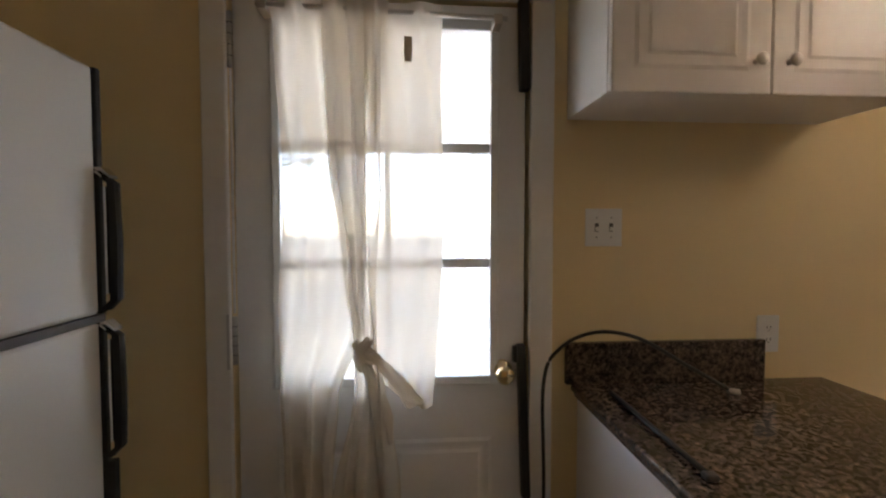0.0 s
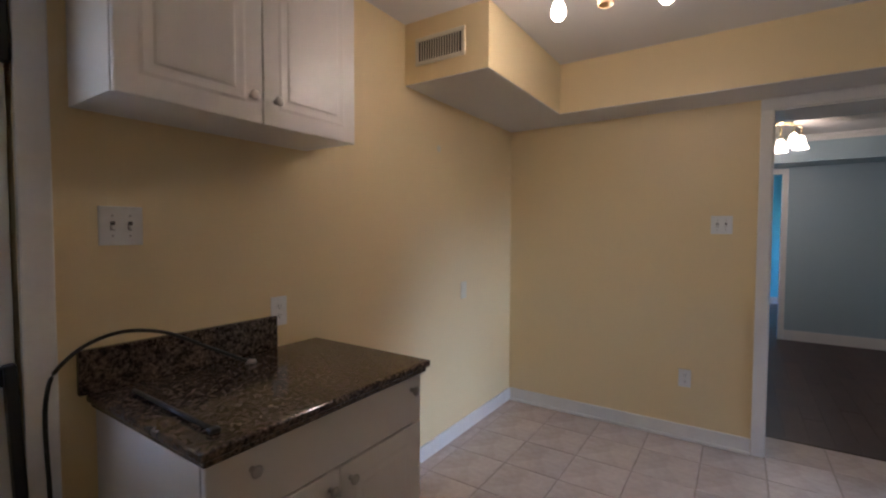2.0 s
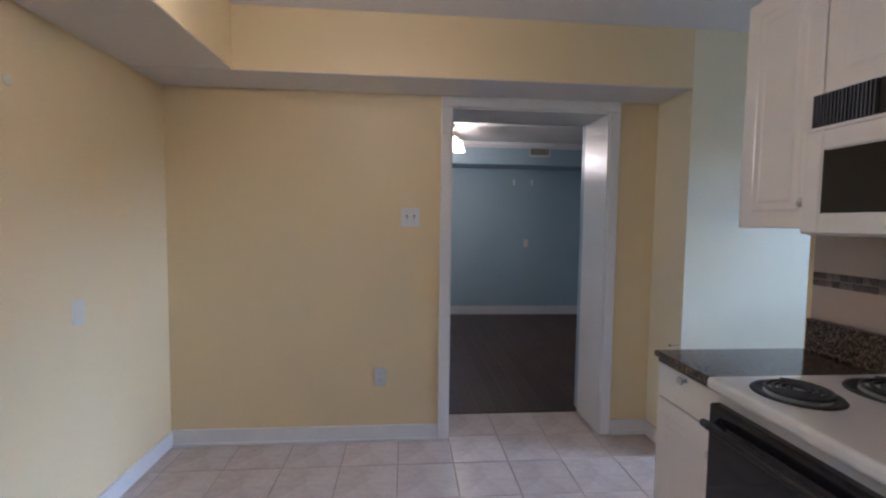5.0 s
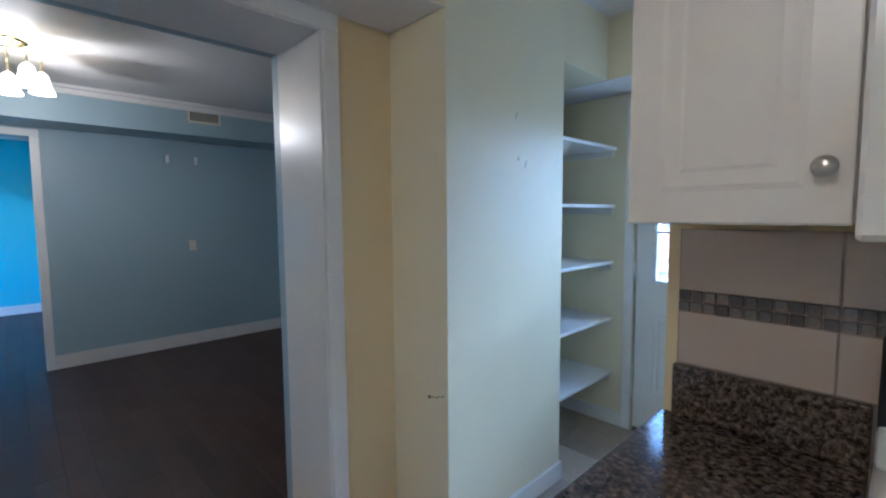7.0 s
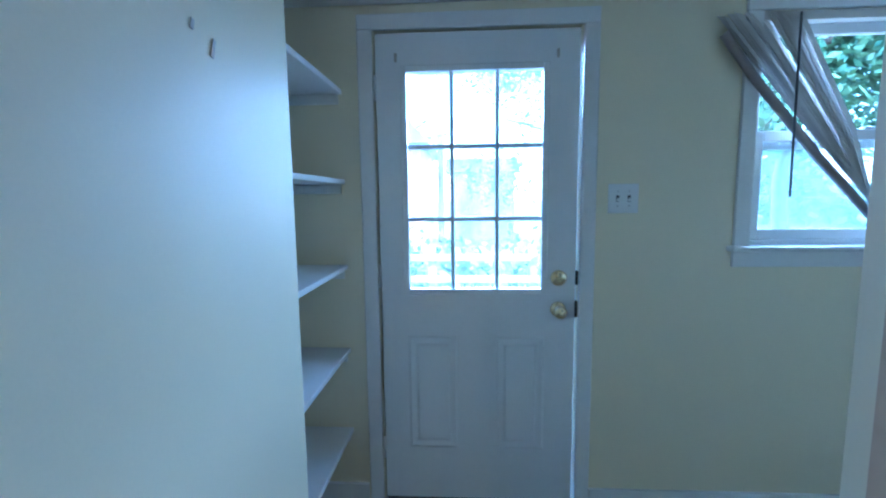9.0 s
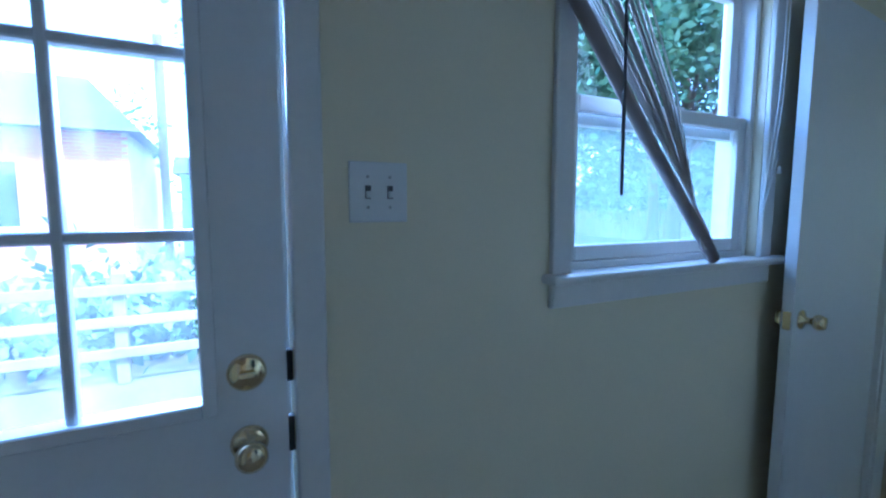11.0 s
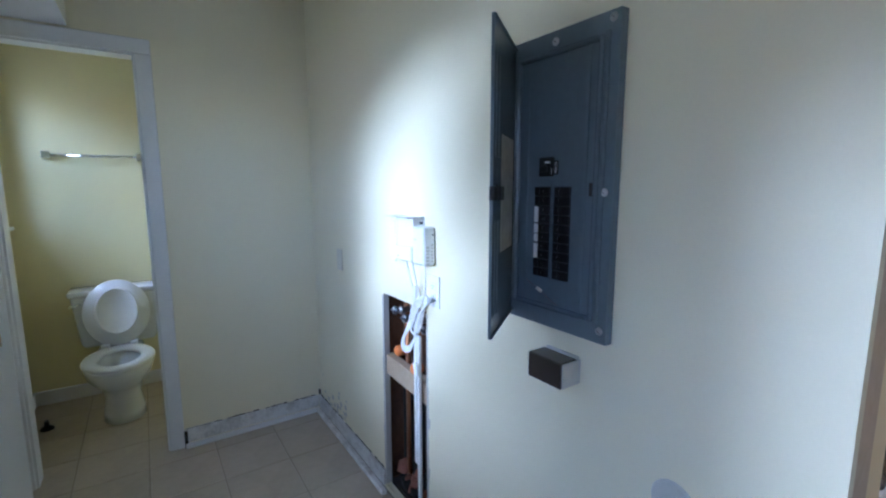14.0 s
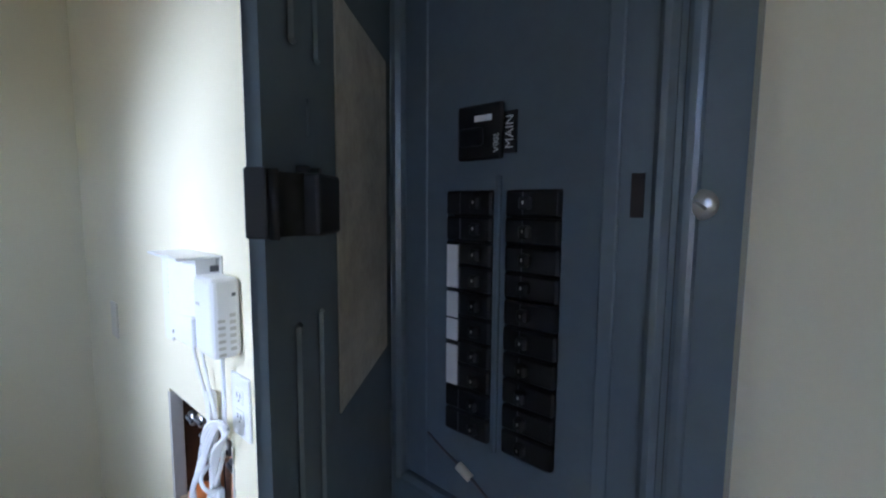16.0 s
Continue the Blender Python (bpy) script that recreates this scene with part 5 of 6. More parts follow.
# ---- open wall hole ----
wh = thing("wall_cavity", (1.13, -1.42, 0.02), "open wall cavity with bare boards, pipes and rubble", "wall hole", kind="structure")
part("back_board", box(0.90, 1.37, -1.380, -1.3755, 0.0, 1.05), CAVITY, wh)
for x in (0.985, 1.07, 1.15):
    part("board_joint", box(x - 0.003, x + 0.003, -1.384, -1.380, 0.0, 1.05), NEARBLACK, wh)
# near-black sheet that darkens the lower half of the back board
part("soot_stain", box(0.94, 1.325, -1.3875, -1.3845, 0.04, 0.50), NEARBLACK, wh)
part("stud", box(0.90, 0.94, -1.46, -1.38, 0, 1.05), CAVITY, wh)
part("stud", box(1.325, 1.368, -1.46, -1.38, 0, 1.05), CAVITY, wh)
part("cross_brace", box(0.94, 1.325, -1.478, -1.44, 0.575, 0.668, 0.004, m=Matrix.Translation((1.13, 0, 0.62)) @ Matrix.Rotation(radians(2), 4, "Y") @ Matrix.Translation((-1.13, 0, -0.62))), PINE, wh, "pale pine cross brace")
part("floor_plate", box(0.94, 1.325, -1.46, -1.38, 0, 0.04), NEARBLACK, wh)
for x in (1.03, 1.13, 1.24):
    part("pipe", tube([(x, -1.41, 0.05), (x, -1.41, 0.92)], 0.011), COPPER if x < 1.2 else STEEL, wh, smooth=True)
for x, z in ((0.985, 0.885), (1.045, 0.90), (1.075, 0.87), (1.19, 0.885), (1.23, 0.86)):
    vl = part("valve", lathe([(0, -0.022), (0.013, -0.02), (0.013, 0.012), (0.02, 0.016), (0.018, 0.026), (0, 0.028)], along("-y", x, -1.43, z), 12), STEEL, wh, smooth=True)
    part("valve_handle", box(x - 0.02, x + 0.02, -1.462, -1.455, z - 0.005, z + 0.005, 0.002), GASKET, vl)
for x, z in ((1.06, 0.725), (1.20, 0.69)):
    part("pipe_cap", lathe([(0, 0), (0.02, 0), (0.024, 0.01), (0.024, 0.04), (0.015, 0.048), (0, 0.05)], along("-y", x, -1.44, z), 14), ORANGE, wh, "orange plastic pipe cap", smooth=True)
for k in range(16):
    b = bmesh.new()
    bmesh.ops.create_icosphere(b, subdivisions=1, radius=0.02 + 0.022 * random.random())
    c0 = Vector((0.99 + 0.30 * random.random(), -1.43 + 0.02 * random.random(), 0.06 + 0.13 * random.random() ** 2))
    for v in b.verts:
        v.co = c0 + v.co * (0.7 + 0.5 * random.random())
    part("rubble", b, DEBRIS if k % 3 else NEARBLACK, wh)
b = bmesh.new()
for side, x in ((-1, HOLE[0]), (1, HOLE[1])):
    for k in range(22):
        z = 0.03 + 0.042 * k
        wd = 0.004 + 0.016 * abs(noise.noise(Vector((side * 3.1, z * 9, 0)))) * (1.6 if z < 0.7 else 0.3)
        loft([[(x + side * wd, -1.4895, z), (x - side * 0.004, -1.4885, z), (x - side * 0.004, -1.462, z), (x + side * 0.002, -1.462, z)],
              [(x + side * (wd + 0.003), -1.4895, z + 0.042), (x - side * 0.004, -1.4885, z + 0.042), (x - side * 0.004, -1.462, z + 0.042), (x + side * 0.002, -1.462, z + 0.042)]], b)
part("torn_edge", b, PLASTER, wh)

# devices on the wall over the hole
dv = thing("alarm_unit", (1.20, -1.488, 1.146), "white alarm sensor and control box on a wall bracket", "alarm unit")
part("bracket", box(1.128, 1.312, -1.494, -1.4885, 1.150, 1.325, 0.002), WHITEPLASTIC, dv)
part("shelf_plate", box(1.140, 1.312, -1.566, -1.4945, 1.321, 1.326, 0.0015), WHITEPLASTIC, dv)
part("flange", box(1.128, 1.172, -1.538, -1.533, 1.143, 1.3205, 0.0015), WHITEPLASTIC, dv)
part("flange_web", box(1.128, 1.132, -1.533, -1.4945, 1.15, 1.3205), WHITEPLASTIC, dv)
sr = part("siren", loft([[(x, -1.496, z) for x, z in ((1.160, z), )] + [(1.160 + 0.14 * q / 14, -1.520 - 0.032 * math.sin(math.pi * (0.12 + 0.76 * q / 14)), z) for q in range(15)] + [(1.300, -1.496, z)] for z in (1.2155, 1.2175, 1.316, 1.3195)]), WHITEPLASTIC, dv, smooth=False)
for q in range(6):
    part("sound_slot", box(1.163, 1.172, -1.5385, -1.534, 1.240 + 0.012 * q, 1.244 + 0.012 * q), PLASTER, sr)
part("lower_box", box(1.182, 1.300, -1.545, -1.4945, 1.157, 1.214, 0.005), WHITEPLASTIC, dv)
part("black_gap", box(1.172, 1.1815, -1.536, -1.4945, 1.165, 1.2145), NEARBLACK, dv)
ctl = part("control_box", box(1.302, 1.386, -1.540, -1.4885, 1.152, 1.294, 0.011, seg=3), WHITEPLASTIC, dv)
for z in (1.158, 1.170, 1.182, 1.194, 1.206, 1.218):
    part("vent_slot", box(1.3855, 1.3872, -1.530, -1.518, z, z + 0.005), PLASTER, ctl)
    part("vent_slot", box(1.3855, 1.3872, -1.510, -1.500, z + 0.008, z + 0.014), PLASTER, ctl)
part("indicator", box(1.3855, 1.3875, -1.505, -1.499, 1.262, 1.268), GASKET, ctl)
part("front_mark", box(1.318, 1.334, -1.5412, -1.539, 1.243, 1.248), PLASTER, ctl)
part("indicator", box(1.3115, 1.3135, -1.512, -1.497, 1.297, 1.308), GASKET, dv)
part("test_button", lathe([(0, 0), (0.004, 0), (0.0035, 0.002), (0, 0.0022)], along("-y", 1.205, -1.545, 1.172), 10), PLASTER, dv, smooth=True)
part("thumb_screw", lathe([(0, 0), (0.010, 0), (0.010, 0.012), (0.004, 0.014), (0.004, 0.03), (0, 0.03)], along("-x", 1.128, -1.515, 1.285), 12), WHITEPLASTIC, dv, smooth=True)
ca = thing("white_cables", (1.28, -1.5, 0.10), "bundle of white cables tied in a loop beside the hole", "cable")
for k, pts in enumerate(([(1.225, -1.52, 1.15), (1.24, -1.515, 1.09), (1.262, -1.508, 1.02), (1.264, -1.505, 0.92), (1.262, -1.505, 0.80), (1.266, -1.50, 0.45), (1.270, -1.50, 0.02)],
                         [(1.27, -1.52, 1.15), (1.285, -1.515, 1.08), (1.30, -1.508, 1.0), (1.28, -1.51, 0.90), (1.274, -1.505, 0.75), (1.276, -1.50, 0.40), (1.278, -1.50, 0.02)],
                         [(1.345, -1.51, 1.15), (1.34, -1.508, 1.05), (1.325, -1.508, 0.95), (1.30, -1.515, 0.88)])):
    part("cable", tube(smooth_path(pts), 0.0042, steps=6), WHITECABLE, ca, smooth=True)
for k in range(5):
    a = 0.006 * k
    part("cable_loop", tube(smooth_path([(1.285, -1.512, 0.875), (1.330 + a * 0.5, -1.520 - a * 0.5, 0.945 + a), (1.366 + a, -1.522, 1.002 + a), (1.352 + a, -1.524 - a * 0.5, 1.020 + a), (1.305 - a, -1.524, 0.965 + a), (1.255 - a, -1.522, 0.895), (1.205 - a, -1.522, 0.838 - a), (1.200 - a * 0.5, -1.518, 0.800 - a), (1.240, -1.516, 0.815 - a), (1.285, -1.512, 0.875)]), 0.0034, steps=6), WHITECABLE, ca, smooth=True)
part("cable_tie", tube(smooth_path([(1.262, -1.512, 0.905), (1.275, -1.532, 0.890), (1.296, -1.530, 0.875), (1.300, -1.512, 0.868)]), 0.004, steps=6), WHITECABLE, ca, smooth=True)
part("raceway", box(1.257, 1.276, -1.512, -1.4965, 0.32, 1.055, 0.002), WHITEPLASTIC, ca, "grey-white wire raceway")
part("raceway", box(1.272, 1.290, -1.507, -1.4945, 0.02, 0.86, 0.002), WHITEPLASTIC, ca)
part("loose_plug", box(1.275, 1.297, -1.525, -1.508, 0.70, 0.755, 0.004, m=Matrix.Translation((1.286, 0, 0.73)) @ Matrix.Rotation(radians(-18), 4, "Y") @ Matrix.Translation((-1.286, 0, -0.73))), WHITEPLASTIC, ca)

# ceiling damage
structure("ceiling_damage", box(-0.0 + 0.01, 0.13, -1.72, -1.50, CH - 0.006, CH - 0.0005), CAVITY, "small torn brown patch in the ceiling corner", "ceiling patch")

# ---- bathroom ----
TX, TY = -0.56, -2.545
to = thing("toilet", (TX, TY, 0), "white porcelain toilet with its lid raised", "toilet")


def oval(cx, cy, rx, ry, z, n=32, egg=0.0):
    return [(cx + rx * math.cos(a) * (1 + egg * math.cos(a)), cy + ry * math.sin(a), z) for a in (2 * math.pi * k / n for k in range(n))]


part("bowl", loft([oval(TX - 0.08, TY, 0.155, 0.115, 0.0), oval(TX - 0.08, TY, 0.150, 0.110, 0.05), oval(TX - 0.07, TY, 0.135, 0.095, 0.16), oval(TX - 0.02, TY, 0.17, 0.115, 0.24), oval(TX + 0.02, TY, 0.225, 0.165, 0.32), oval(TX + 0.02, TY, 0.24, 0.180, 0.375), oval(TX + 0.02, TY, 0.235, 0.178, 0.388), oval(TX + 0.02, TY, 0.17, 0.125, 0.386), oval(TX + 0.01, TY, 0.12, 0.09, 0.30), oval(TX, TY, 0.05, 0.04, 0.23)]), PORCELAIN, to, smooth=True)
part("tank_deck", box(TX - 0.36, TX - 0.14, TY - 0.13, TY + 0.13, 0.30, 0.395, 0.03, seg=3), PORCELAIN, to, smooth=True)
part("seat", loft([oval(TX + 0.02, TY, 0.238, 0.182, 0.392), oval(TX + 0.02, TY, 0.243, 0.187, 0.402), oval(TX + 0.02, TY, 0.236, 0.180, 0.414), oval(TX + 0.025, TY, 0.165, 0.115, 0.414), oval(TX + 0.025, TY, 0.160, 0.110, 0.392), oval(TX + 0.02, TY, 0.238, 0.182, 0.392)], caps=False), WHITEPLASTIC, to, smooth=True)
tk = part("tank", loft([[(TX - 0.505 + (0.19 if i in (1, 2) else 0), TY + (-1 if i < 2 else 1) * hw, z) for i in range(4)] for z, hw in ((0.395, 0.19), (0.42, 0.205), (0.72, 0.238), (0.735, 0.236))]), PORCELAIN, to)
bv = tk.modifiers.new("round", "BEVEL")
bv.width, bv.segments = 0.02, 3
part("tank_lid", box(TX - 0.515, TX - 0.30, TY - 0.25, TY + 0.25, 0.736, 0.772, 0.012, seg=3), PORCELAIN, to, smooth=True)
part("flush_lever", tube([(TX - 0.315, TY - 0.19, 0.69), (TX - 0.295, TY - 0.20, 0.69), (TX - 0.292, TY - 0.245, 0.683)], 0.007), CHROME, to, smooth=True)
lid_m = Matrix.Translation((TX - 0.225, TY, 0.41)) @ Matrix.Rotation(radians(-99), 4, "Y")
lo = [[lid_m @ Vector(p) for p in r] for r in (oval(0.215, 0, 0.212, 0.178, 0.0), oval(0.215, 0, 0.215, 0.181, 0.008), oval(0.215, 0, 0.205, 0.172, 0.018))]
part("lid", loft(lo), WHITEPLASTIC, to, smooth=True)
ins = [[lid_m @ Vector(p) for p in r] for r in (oval(0.225, 0, 0.155, 0.118, -0.0002), oval(0.225, 0, 0.150, 0.113, -0.006), oval(0.225, 0, 0.140, 0.103, -0.006), oval(0.225, 0, 0.135, 0.10, -0.001))]
part("lid_ring", loft(ins), WHITEPLASTIC, to, smooth=True)
for y in (-0.075, 0.075):
    part("seat_hinge", box(TX - 0.24, TX - 0.19, TY + y - 0.022, TY + y + 0.022, 0.396, 0.43, 0.006), WHITEPLASTIC, to)
tb = thing("towel_bar", (-1.08, -2.58, 1.62), "chrome towel bar on the bathroom wall", "towel bar")
part("bar", tube([(-1.03, -2.83, 1.635), (-1.03, -2.34, 1.635)], 0.009), CHROME, tb, smooth=True)
for y in (-2.83, -2.34):
    part("post", box(-1.08, -1.015, y - 0.022, y + 0.022, 1.612, 1.658, 0.004), CHROME, tb)
sv = thing("water_stop", (-0.74, -2.88, 0), "dark supply stop lying on the bathroom floor", "valve")
part("body", lathe([(0, 0), (0.035, 0), (0.03, 0.012), (0.012, 0.02), (0.012, 0.045), (0, 0.046)], Matrix.Translation((-0.66, -2.93, 0.004)), 14), BLACKMETAL, sv, smooth=True)
part("handle", tube([(-0.70, -2.935, 0.04), (-0.62, -2.925, 0.045)], 0.008), BLACKMETAL, sv, smooth=True)


# ---- outside ----
b = bmesh.new()
n = 40
gv = [[b.verts.new((-150 + 300 * (i / n), -150 + 300 * (j / n), -0.25)) for j in range(n + 1)] for i in range(n + 1)]
for i in range(n):
    for j in range(n):
        b.faces.new((gv[i][j], gv[i + 1][j], gv[i + 1][j + 1], gv[i][j + 1]))
structure("ground", b, EARTH, "yard of leaf litter and thin grass", "ground")
structure("house_floor_slab", box(-1.3, 11.2, -3.75, 2.65, -0.24, -0.03), MORTAR, "concrete base under the house", "foundation")
# porch by the curtained door
structure("porch_slab", box(-2.0, 3.0, 1.90, 4.2, -0.2, -0.05), MORTAR, "concrete porch slab", "porch")
structure("porch_ceiling", box(-2.2, 3.2, 1.90, 4.3, 2.32, 2.40), PORCHWHITE, "white boarded porch ceiling", "porch")
structure("porch_beam", box(-2.2, 3.2, 4.15, 4.32, 2.12, 2.32), PORCHWHITE, "white porch beam", "porch")
pp = thing("porch_post", (1.05, 4.2, -0.05), "white square porch post", "post")
part("shaft", box(1.00, 1.10, 4.17, 4.27, -0.05, 2.12, 0.006), PORCHWHITE, pp)
part("foot", box(0.98, 1.12, 4.15, 4.29, -0.05, 0.08, 0.006), PORCHWHITE, pp)
nh = thing("neighbour_wing", (2.4, 4.6, -0.25), "house wing with pale lapped siding", "house", kind="structure")
part("wall", box(1.45, 3.4, 3.4, 9.0, -0.25, 2.9), SIDING, nh)
for k in range(24):
    z = -0.2 + 0.125 * k
    part("siding_board", loft([[(1.435, 3.38, z), (1.452, 3.38, z + 0.125), (1.45, 9.0, z + 0.125), (1.435, 9.0, z)], [(1.46, 3.42, z), (1.46, 3.42, z + 0.125), (1.46, 9.0, z + 0.125), (1.46, 9.0, z)]]), SIDING, nh)


def tree(x, y, h, r, seed, leaves):
    rnd = random.Random(seed)
    t = thing("tree", (x, y, -0.25), "broadleaf tree in full green leaf", "tree")
    trunk = [(x + 0.12 * math.sin(k * 0.9 + seed), y + 0.1 * math.cos(k * 1.1 + seed), -0.3 + h * 0.75 * k / 7) for k in range(8)]
    b = bmesh.new()
    rings = []
    for k, p in enumerate(trunk):
        rad = 0.24 * (1 - 0.1 * k)
        rings.append([(p[0] + rad * math.cos(a), p[1] + rad * math.sin(a), p[2]) for a in (2 * math.pi * q / 9 for q in range(9))])
    loft(rings, b)
    tips = []
    for k in range(9):
        base = Vector(trunk[3 + k % 5])
        a = rnd.random() * 6.28
        tip = base + Vector((math.cos(a) * r * 0.75, math.sin(a) * r * 0.75, h * (0.12 + 0.2 * rnd.random())))
        tube(smooth_path([base, base.lerp(tip, 0.5) + Vector((0, 0, 0.2)), tip], 4), 0.055, b, 6)
        tips.append(tip)
    part("trunk", b, BARK, t, smooth=True)
    clumps = [tips[k % 9] + Vector((rnd.gauss(0, 0.35), rnd.gauss(0, 0.35), rnd.gauss(0, 0.30))) * r for k in range(46)]
    verts, faces = [], []
    for _ in range(int(leaves * 1.7)):
        c = clumps[rnd.randrange(46)]
        p = c + Vector((rnd.gauss(0, 0.16), rnd.gauss(0, 0.16), rnd.gauss(0, 0.13))) * r
        u = Vector((rnd.gauss(0, 1), rnd.gauss(0, 1), rnd.gauss(0, 0.6))).normalized()
        v = u.cross(Vector((rnd.gauss(0, 1), rnd.gauss(0, 1), rnd.gauss(0, 1)))).normalized()
        s = 0.065 + 0.065 * rnd.random()
        i = len(verts)
        verts += [p - u * s, p + v * s * 0.5, p + u * s, p - v * s * 0.5]
        faces.append((i, i + 1, i + 2, i + 3))
    me = bpy.data.meshes.new("crown")
    me.from_pydata([v - Vector((x, y, -0.25)) for v in verts], [], faces)
    me.materials.append(LEAF)
    o = new("crown", me)
    o.parent = t
    return t


tree(-3.5, -12.0, 8.0, 3.2, 3, 9000)
tree(-0.5, -14.5, 9.0, 3.4, 5, 9000)
tree(-8.5, -10.0, 9.0, 3.6, 8, 14000)
tree(-12.0, -6.5, 8.5, 3.6, 14, 14000)
tree(-12.5, -14.0, 9.5, 3.8, 17, 14000)
tree(-6.5, -15.0, 9.0, 3.6, 19, 12000)
tree(-18.0, -10.0, 10.0, 4.2, 23, 12000)
tree(-5.0, 14.0, 8.0, 3.0, 11, 6000)


def shrub(x, y, w, seed):
    rnd = random.Random(seed)
    verts, faces = [], []
    for _ in range(900):
        p = Vector((x + rnd.gauss(0, w * 0.4), y + rnd.gauss(0, 0.25), -0.2 + abs(rnd.gauss(0.3, 0.3))))
        u = Vector((rnd.gauss(0, 1), rnd.gauss(0, 1), rnd.gauss(0, 1))).normalized()
        v = u.cross(Vector((rnd.gauss(0, 1), rnd.gauss(0, 1), rnd.gauss(0, 1)))).normalized()
        s = 0.05 + 0.06 * rnd.random()
        i = len(verts)
        verts += [p - u * s, p + v * s * 0.5, p + u * s, p - v * s * 0.5]
        faces.append((i, i + 1, i + 2, i + 3))
    me = bpy.data.meshes.new("shrub")
    me.from_pydata(verts, [], faces)
    me.materials.append(LEAF)
    tagged(new("shrub", me), "leafy green shrub behind the rail fence", "shrub", kind="stuff")


rw = random.Random(77)
verts, faces = [], []
for _ in range(16000):
    a, r = radians(rw.uniform(172, 262)), rw.uniform(25, 34)
    top = 4.5 + 1.6 * math.sin(a * 9) + 1.1 * math.sin(a * 23)
    p = Vector((1 + r * math.cos(a), -3 + r * math.sin(a), -0.2 + top * rw.random() ** 0.8))
    u = Vector((rw.gauss(0, 1), rw.gauss(0, 1), rw.gauss(0, 0.7))).normalized()
    v = u.cross(Vector((rw.gauss(0, 1), rw.gauss(0, 1), rw.gauss(0, 1)))).normalized()
    q, i = 0.22 + 0.25 * rw.random(), len(verts)
    verts += [p - u * q, p + v * q * 0.55, p + u * q, p - v * q * 0.55]
    faces.append((i, i + 1, i + 2, i + 3))
me = bpy.data.meshes.new("far_woods")
me.from_pydata(verts, [], faces)
me.materials.append(LEAF)
tagged(new("far_woods", me), "green belt of woods behind the yard", "woods", kind="stuff")
for k, x in enumerate((2.2, 3.0, 3.9, 5.0)):
    shrub(x, -7.6, 0.7, 20 + k)
fe = thing("rail_fence", (3.0, -6.8, -0.25), "low weathered rail fence across the yard", "fence")
for k in range(8):
    x = -0.5 + 1.3 * k
    part("post", box(x - 0.05, x + 0.05, -6.85, -6.75, -0.25, 0.75, 0.01), FENCEW, fe)
for z in (0.0, 0.28, 0.56):
    part("rail", box(-0.6, 9.0, -6.74, -6.71, z, z + 0.09, 0.006), FENCEW, fe)
fe = thing("board_fence", (-15.0, -12.0, -0.25), "dark wooden board fence far behind the yard", "fence")
for k in range(70):
    x = -22 + 0.26 * k
    part("board", box(-15.03, -15.0, x, x + 0.235, -0.25, 1.15 + 0.06 * math.sin(k * 2.3)), FENCEW, fe)
br = thing("brick_house", (8.0, -17.0, -0.25), "red brick neighbour house with a grey shingle roof", "house", kind="structure")
part("wall", box(4.3, 13.0, -20.0, -14.0, -0.25, 2.9), MORTAR, br)
part("roof", loft([[(4.0, -20.4, 2.9), (13.3, -20.4, 2.9), (13.3, -13.6, 2.9), (4.0, -13.6, 2.9)], [(5.5, -17.2, 4.6), (12.0, -17.2, 4.6), (12.0, -16.8, 4.6), (5.5, -16.8, 4.6)]]), ROOF, br)
b = bmesh.new()
for j in range(40):
    z = -0.22 + 0.078 * j
    for i in range(16):
        x = 4.3 + 0.23 * i + (0.115 if j % 2 else 0)
        box(x, x + 0.215, -14.0, -13.985, z, z + 0.066, bm=b)
tagged(part("brick_courses", b, BRICK, br), kind="stuff")
wd = part("window", box(6.2, 7.1, -13.99, -13.96, 0.9, 2.2), BLACKGLASS, br)
part("window_trim", box(6.1, 7.2, -13.985, -13.965, 0.8, 0.9), PORCHWHITE, wd)
sh = thing("garden_shed", (2.4, -18.5, -0.25), "teal sided shed with a low roof", "shed", kind="structure")
part("wall", box(1.2, 3.6, -20.0, -18.0, -0.25, 2.3), TEALSIDING, sh)
for k in range(14):
    part("siding_board", box(1.2, 3.6, -18.0, -17.98, -0.2 + 0.18 * k, -0.05 + 0.18 * k), TEALSIDING, sh)
part("roof", loft([[(1.0, -20.2, 2.3), (3.8, -20.2, 2.3), (3.8, -17.8, 2.3), (1.0, -17.8, 2.3)], [(1.0, -19.1, 2.9), (3.8, -19.1, 2.9), (3.8, -18.9, 2.9), (1.0, -18.9, 2.9)]]), ROOF, sh)
up = thing("utility_pole", (3.9, -17.0, -0.25), "brown wooden utility pole", "pole")
part("pole", tube([(3.9, -17.0, -0.25), (3.9, -17.0, 6.0)], 0.12), BARK, up, smooth=True)
part("crossarm", box(3.1, 4.7, -17.05, -16.95, 5.6, 5.72), BARK, up)

# ---- floors, tile by tile ----
fl = thing("floor_kitchen", (1.3, 0.2, 0), "beige ceramic floor tiles with dark grout", "floor", kind="structure")
part("grout_bed", box(-1.02, 4.05, -1.29, 1.75, -0.03, -0.004), GROUT, fl)
fu = thing("floor_utility", (1.3, -2.2, 0), "grey-beige floor tiles of the utility and bath", "floor", kind="structure")
part("grout_bed", box(-1.08, 4.05, -3.05, -1.29, -0.03, -0.003), UGROUT, fu)


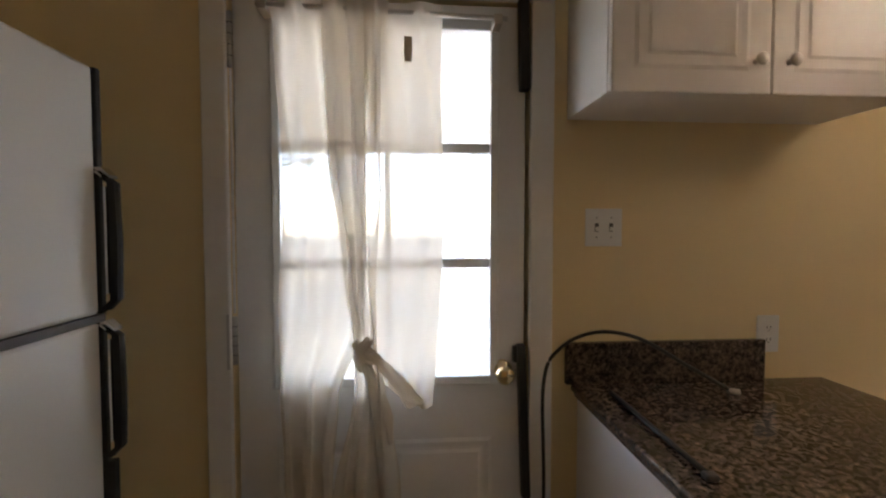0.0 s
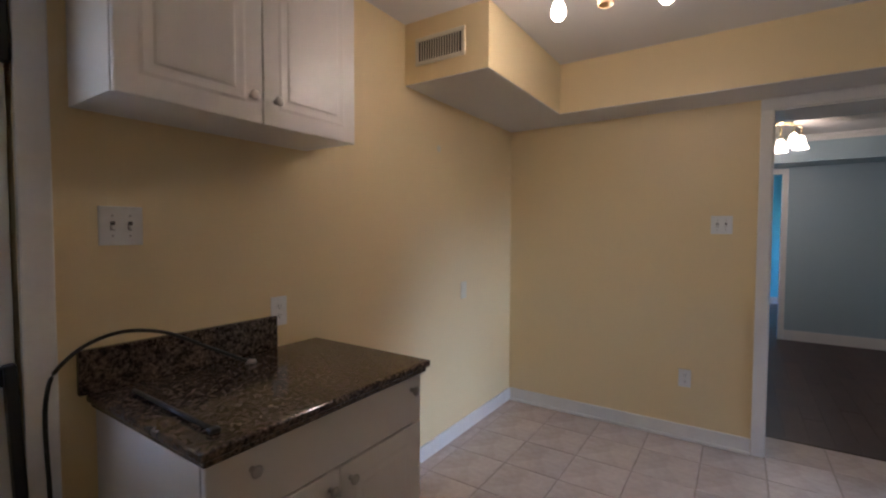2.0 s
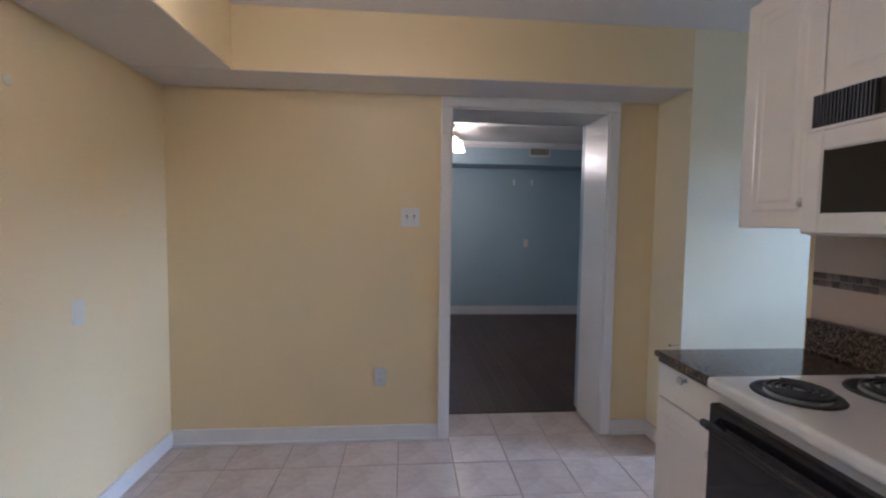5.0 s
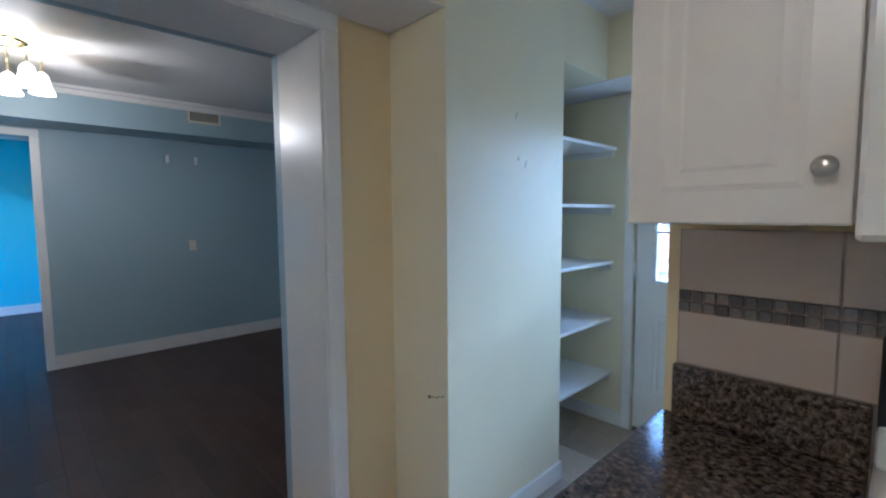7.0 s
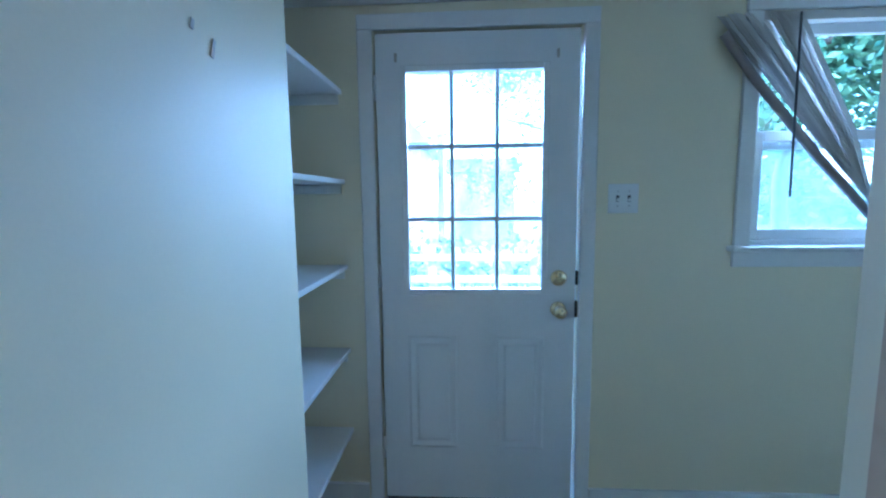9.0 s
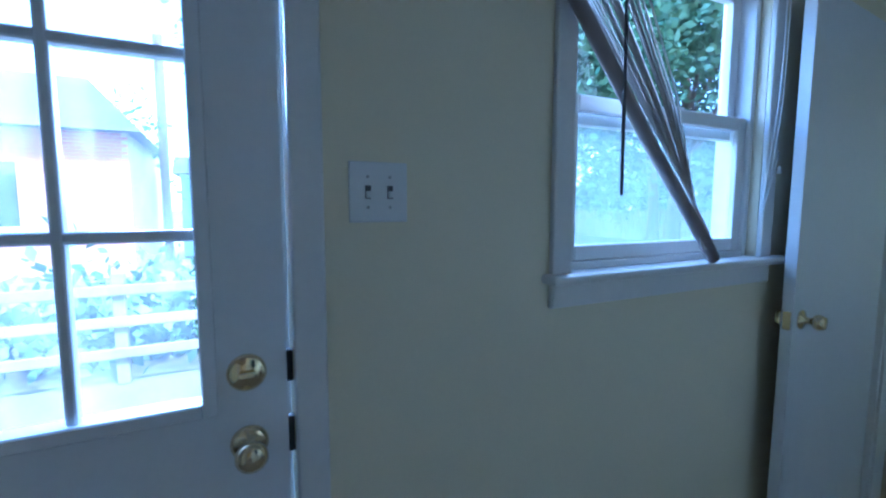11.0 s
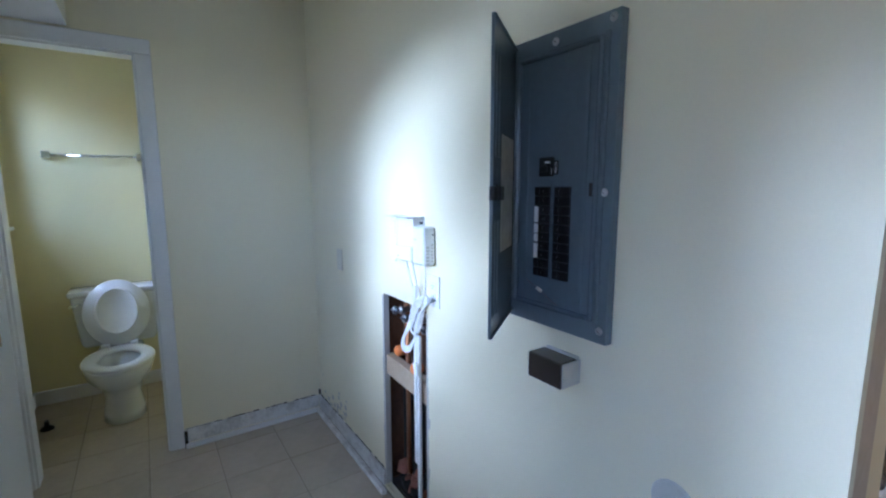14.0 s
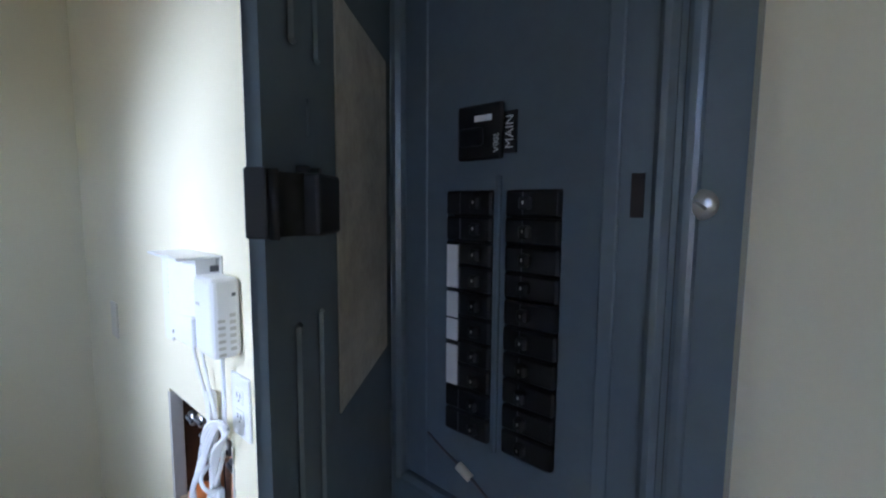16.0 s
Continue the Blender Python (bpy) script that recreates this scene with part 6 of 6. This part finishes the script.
def tiles(parent, x_joint, y_joint, pitch, area, material, skip):
    """Tiles clipped to the area, whole ones sharing one mesh."""
    ax0, ax1, ay0, ay1 = area
    gap = 0.0026
    shared = {}
    i0, i1 = math.floor((ax0 - x_joint) / pitch), math.ceil((ax1 - x_joint) / pitch)
    j0, j1 = math.floor((ay0 - y_joint) / pitch), math.ceil((ay1 - y_joint) / pitch)
    for i in range(i0, i1):
        for j in range(j0, j1):
            x0, x1 = max(ax0, x_joint + i * pitch + gap), min(ax1, x_joint + (i + 1) * pitch - gap)
            y0, y1 = max(ay0, y_joint + j * pitch + gap), min(ay1, y_joint + (j + 1) * pitch - gap)
            if x1 - x0 < 0.02 or y1 - y0 < 0.02 or skip((x0 + x1) / 2, (y0 + y1) / 2):
                continue
            key = (round(x1 - x0, 3), round(y1 - y0, 3))
            if key not in shared:
                b = box(-(x1 - x0) / 2, (x1 - x0) / 2, -(y1 - y0) / 2, (y1 - y0) / 2, -0.008, 0.0, 0.0025, seg=1)
                me = bpy.data.meshes.new("floor_tile")
                finish(b, False)
                b.to_mesh(me)
                b.free()
                me.materials.append(material)
                shared[key] = me
            o = new("floor_tile", shared[key])
            o.parent = parent
            o.location = Vector(((x0 + x1) / 2, (y0 + y1) / 2, 0.0008 * random.random() - 0.0008)) - parent.location


tiles(fl, 3.715, 0.040, 0.323, (-1.02, 4.05, -1.285, 1.75), TILE, lambda x, y: x > 3.69 and not (-0.98 < y < 0.06))
tiles(fu, 0.125, -1.805, 0.312, (-1.08, 4.05, -3.05, -1.289), UTILE, lambda x, y: (y > -1.49 and x < 2.5) or (x > 3.35 and y > -2.11) or (x < 0 and y > -1.5))
hf = thing("floor_hall", (6.0, -0.6, 0), "dark brown wood plank floor", "floor", kind="structure")
part("subfloor", box(4.05, 11.1, -3.6, 2.5, -0.03, -0.004), NEARBLACK, hf)
pl = {}
for j in range(47):
    y0 = -3.6 + 0.13 * j
    x = 4.055
    off = 0.35 * ((j * 7) % 5)
    first = True
    while x < 11.0:
        ln = min((0.5 + off) if first else 1.75, 11.05 - x)
        first = False
        key = round(ln, 3)
        if key not in pl:
            b = box(0.001, ln - 0.001, 0.0008, 0.1292, -0.008, 0.0, 0.0012, seg=1)
            me = bpy.data.meshes.new("plank")
            finish(b, False)
            b.to_mesh(me)
            b.free()
            me.materials.append(PLANK)
            pl[key] = me
        if not (x > 7.9 and (y0 < -1.5)) and y0 < 2.4:
            o = new("plank", pl[key])
            o.parent = hf
            o.location = Vector((x, y0, 0)) - hf.location
        x += ln
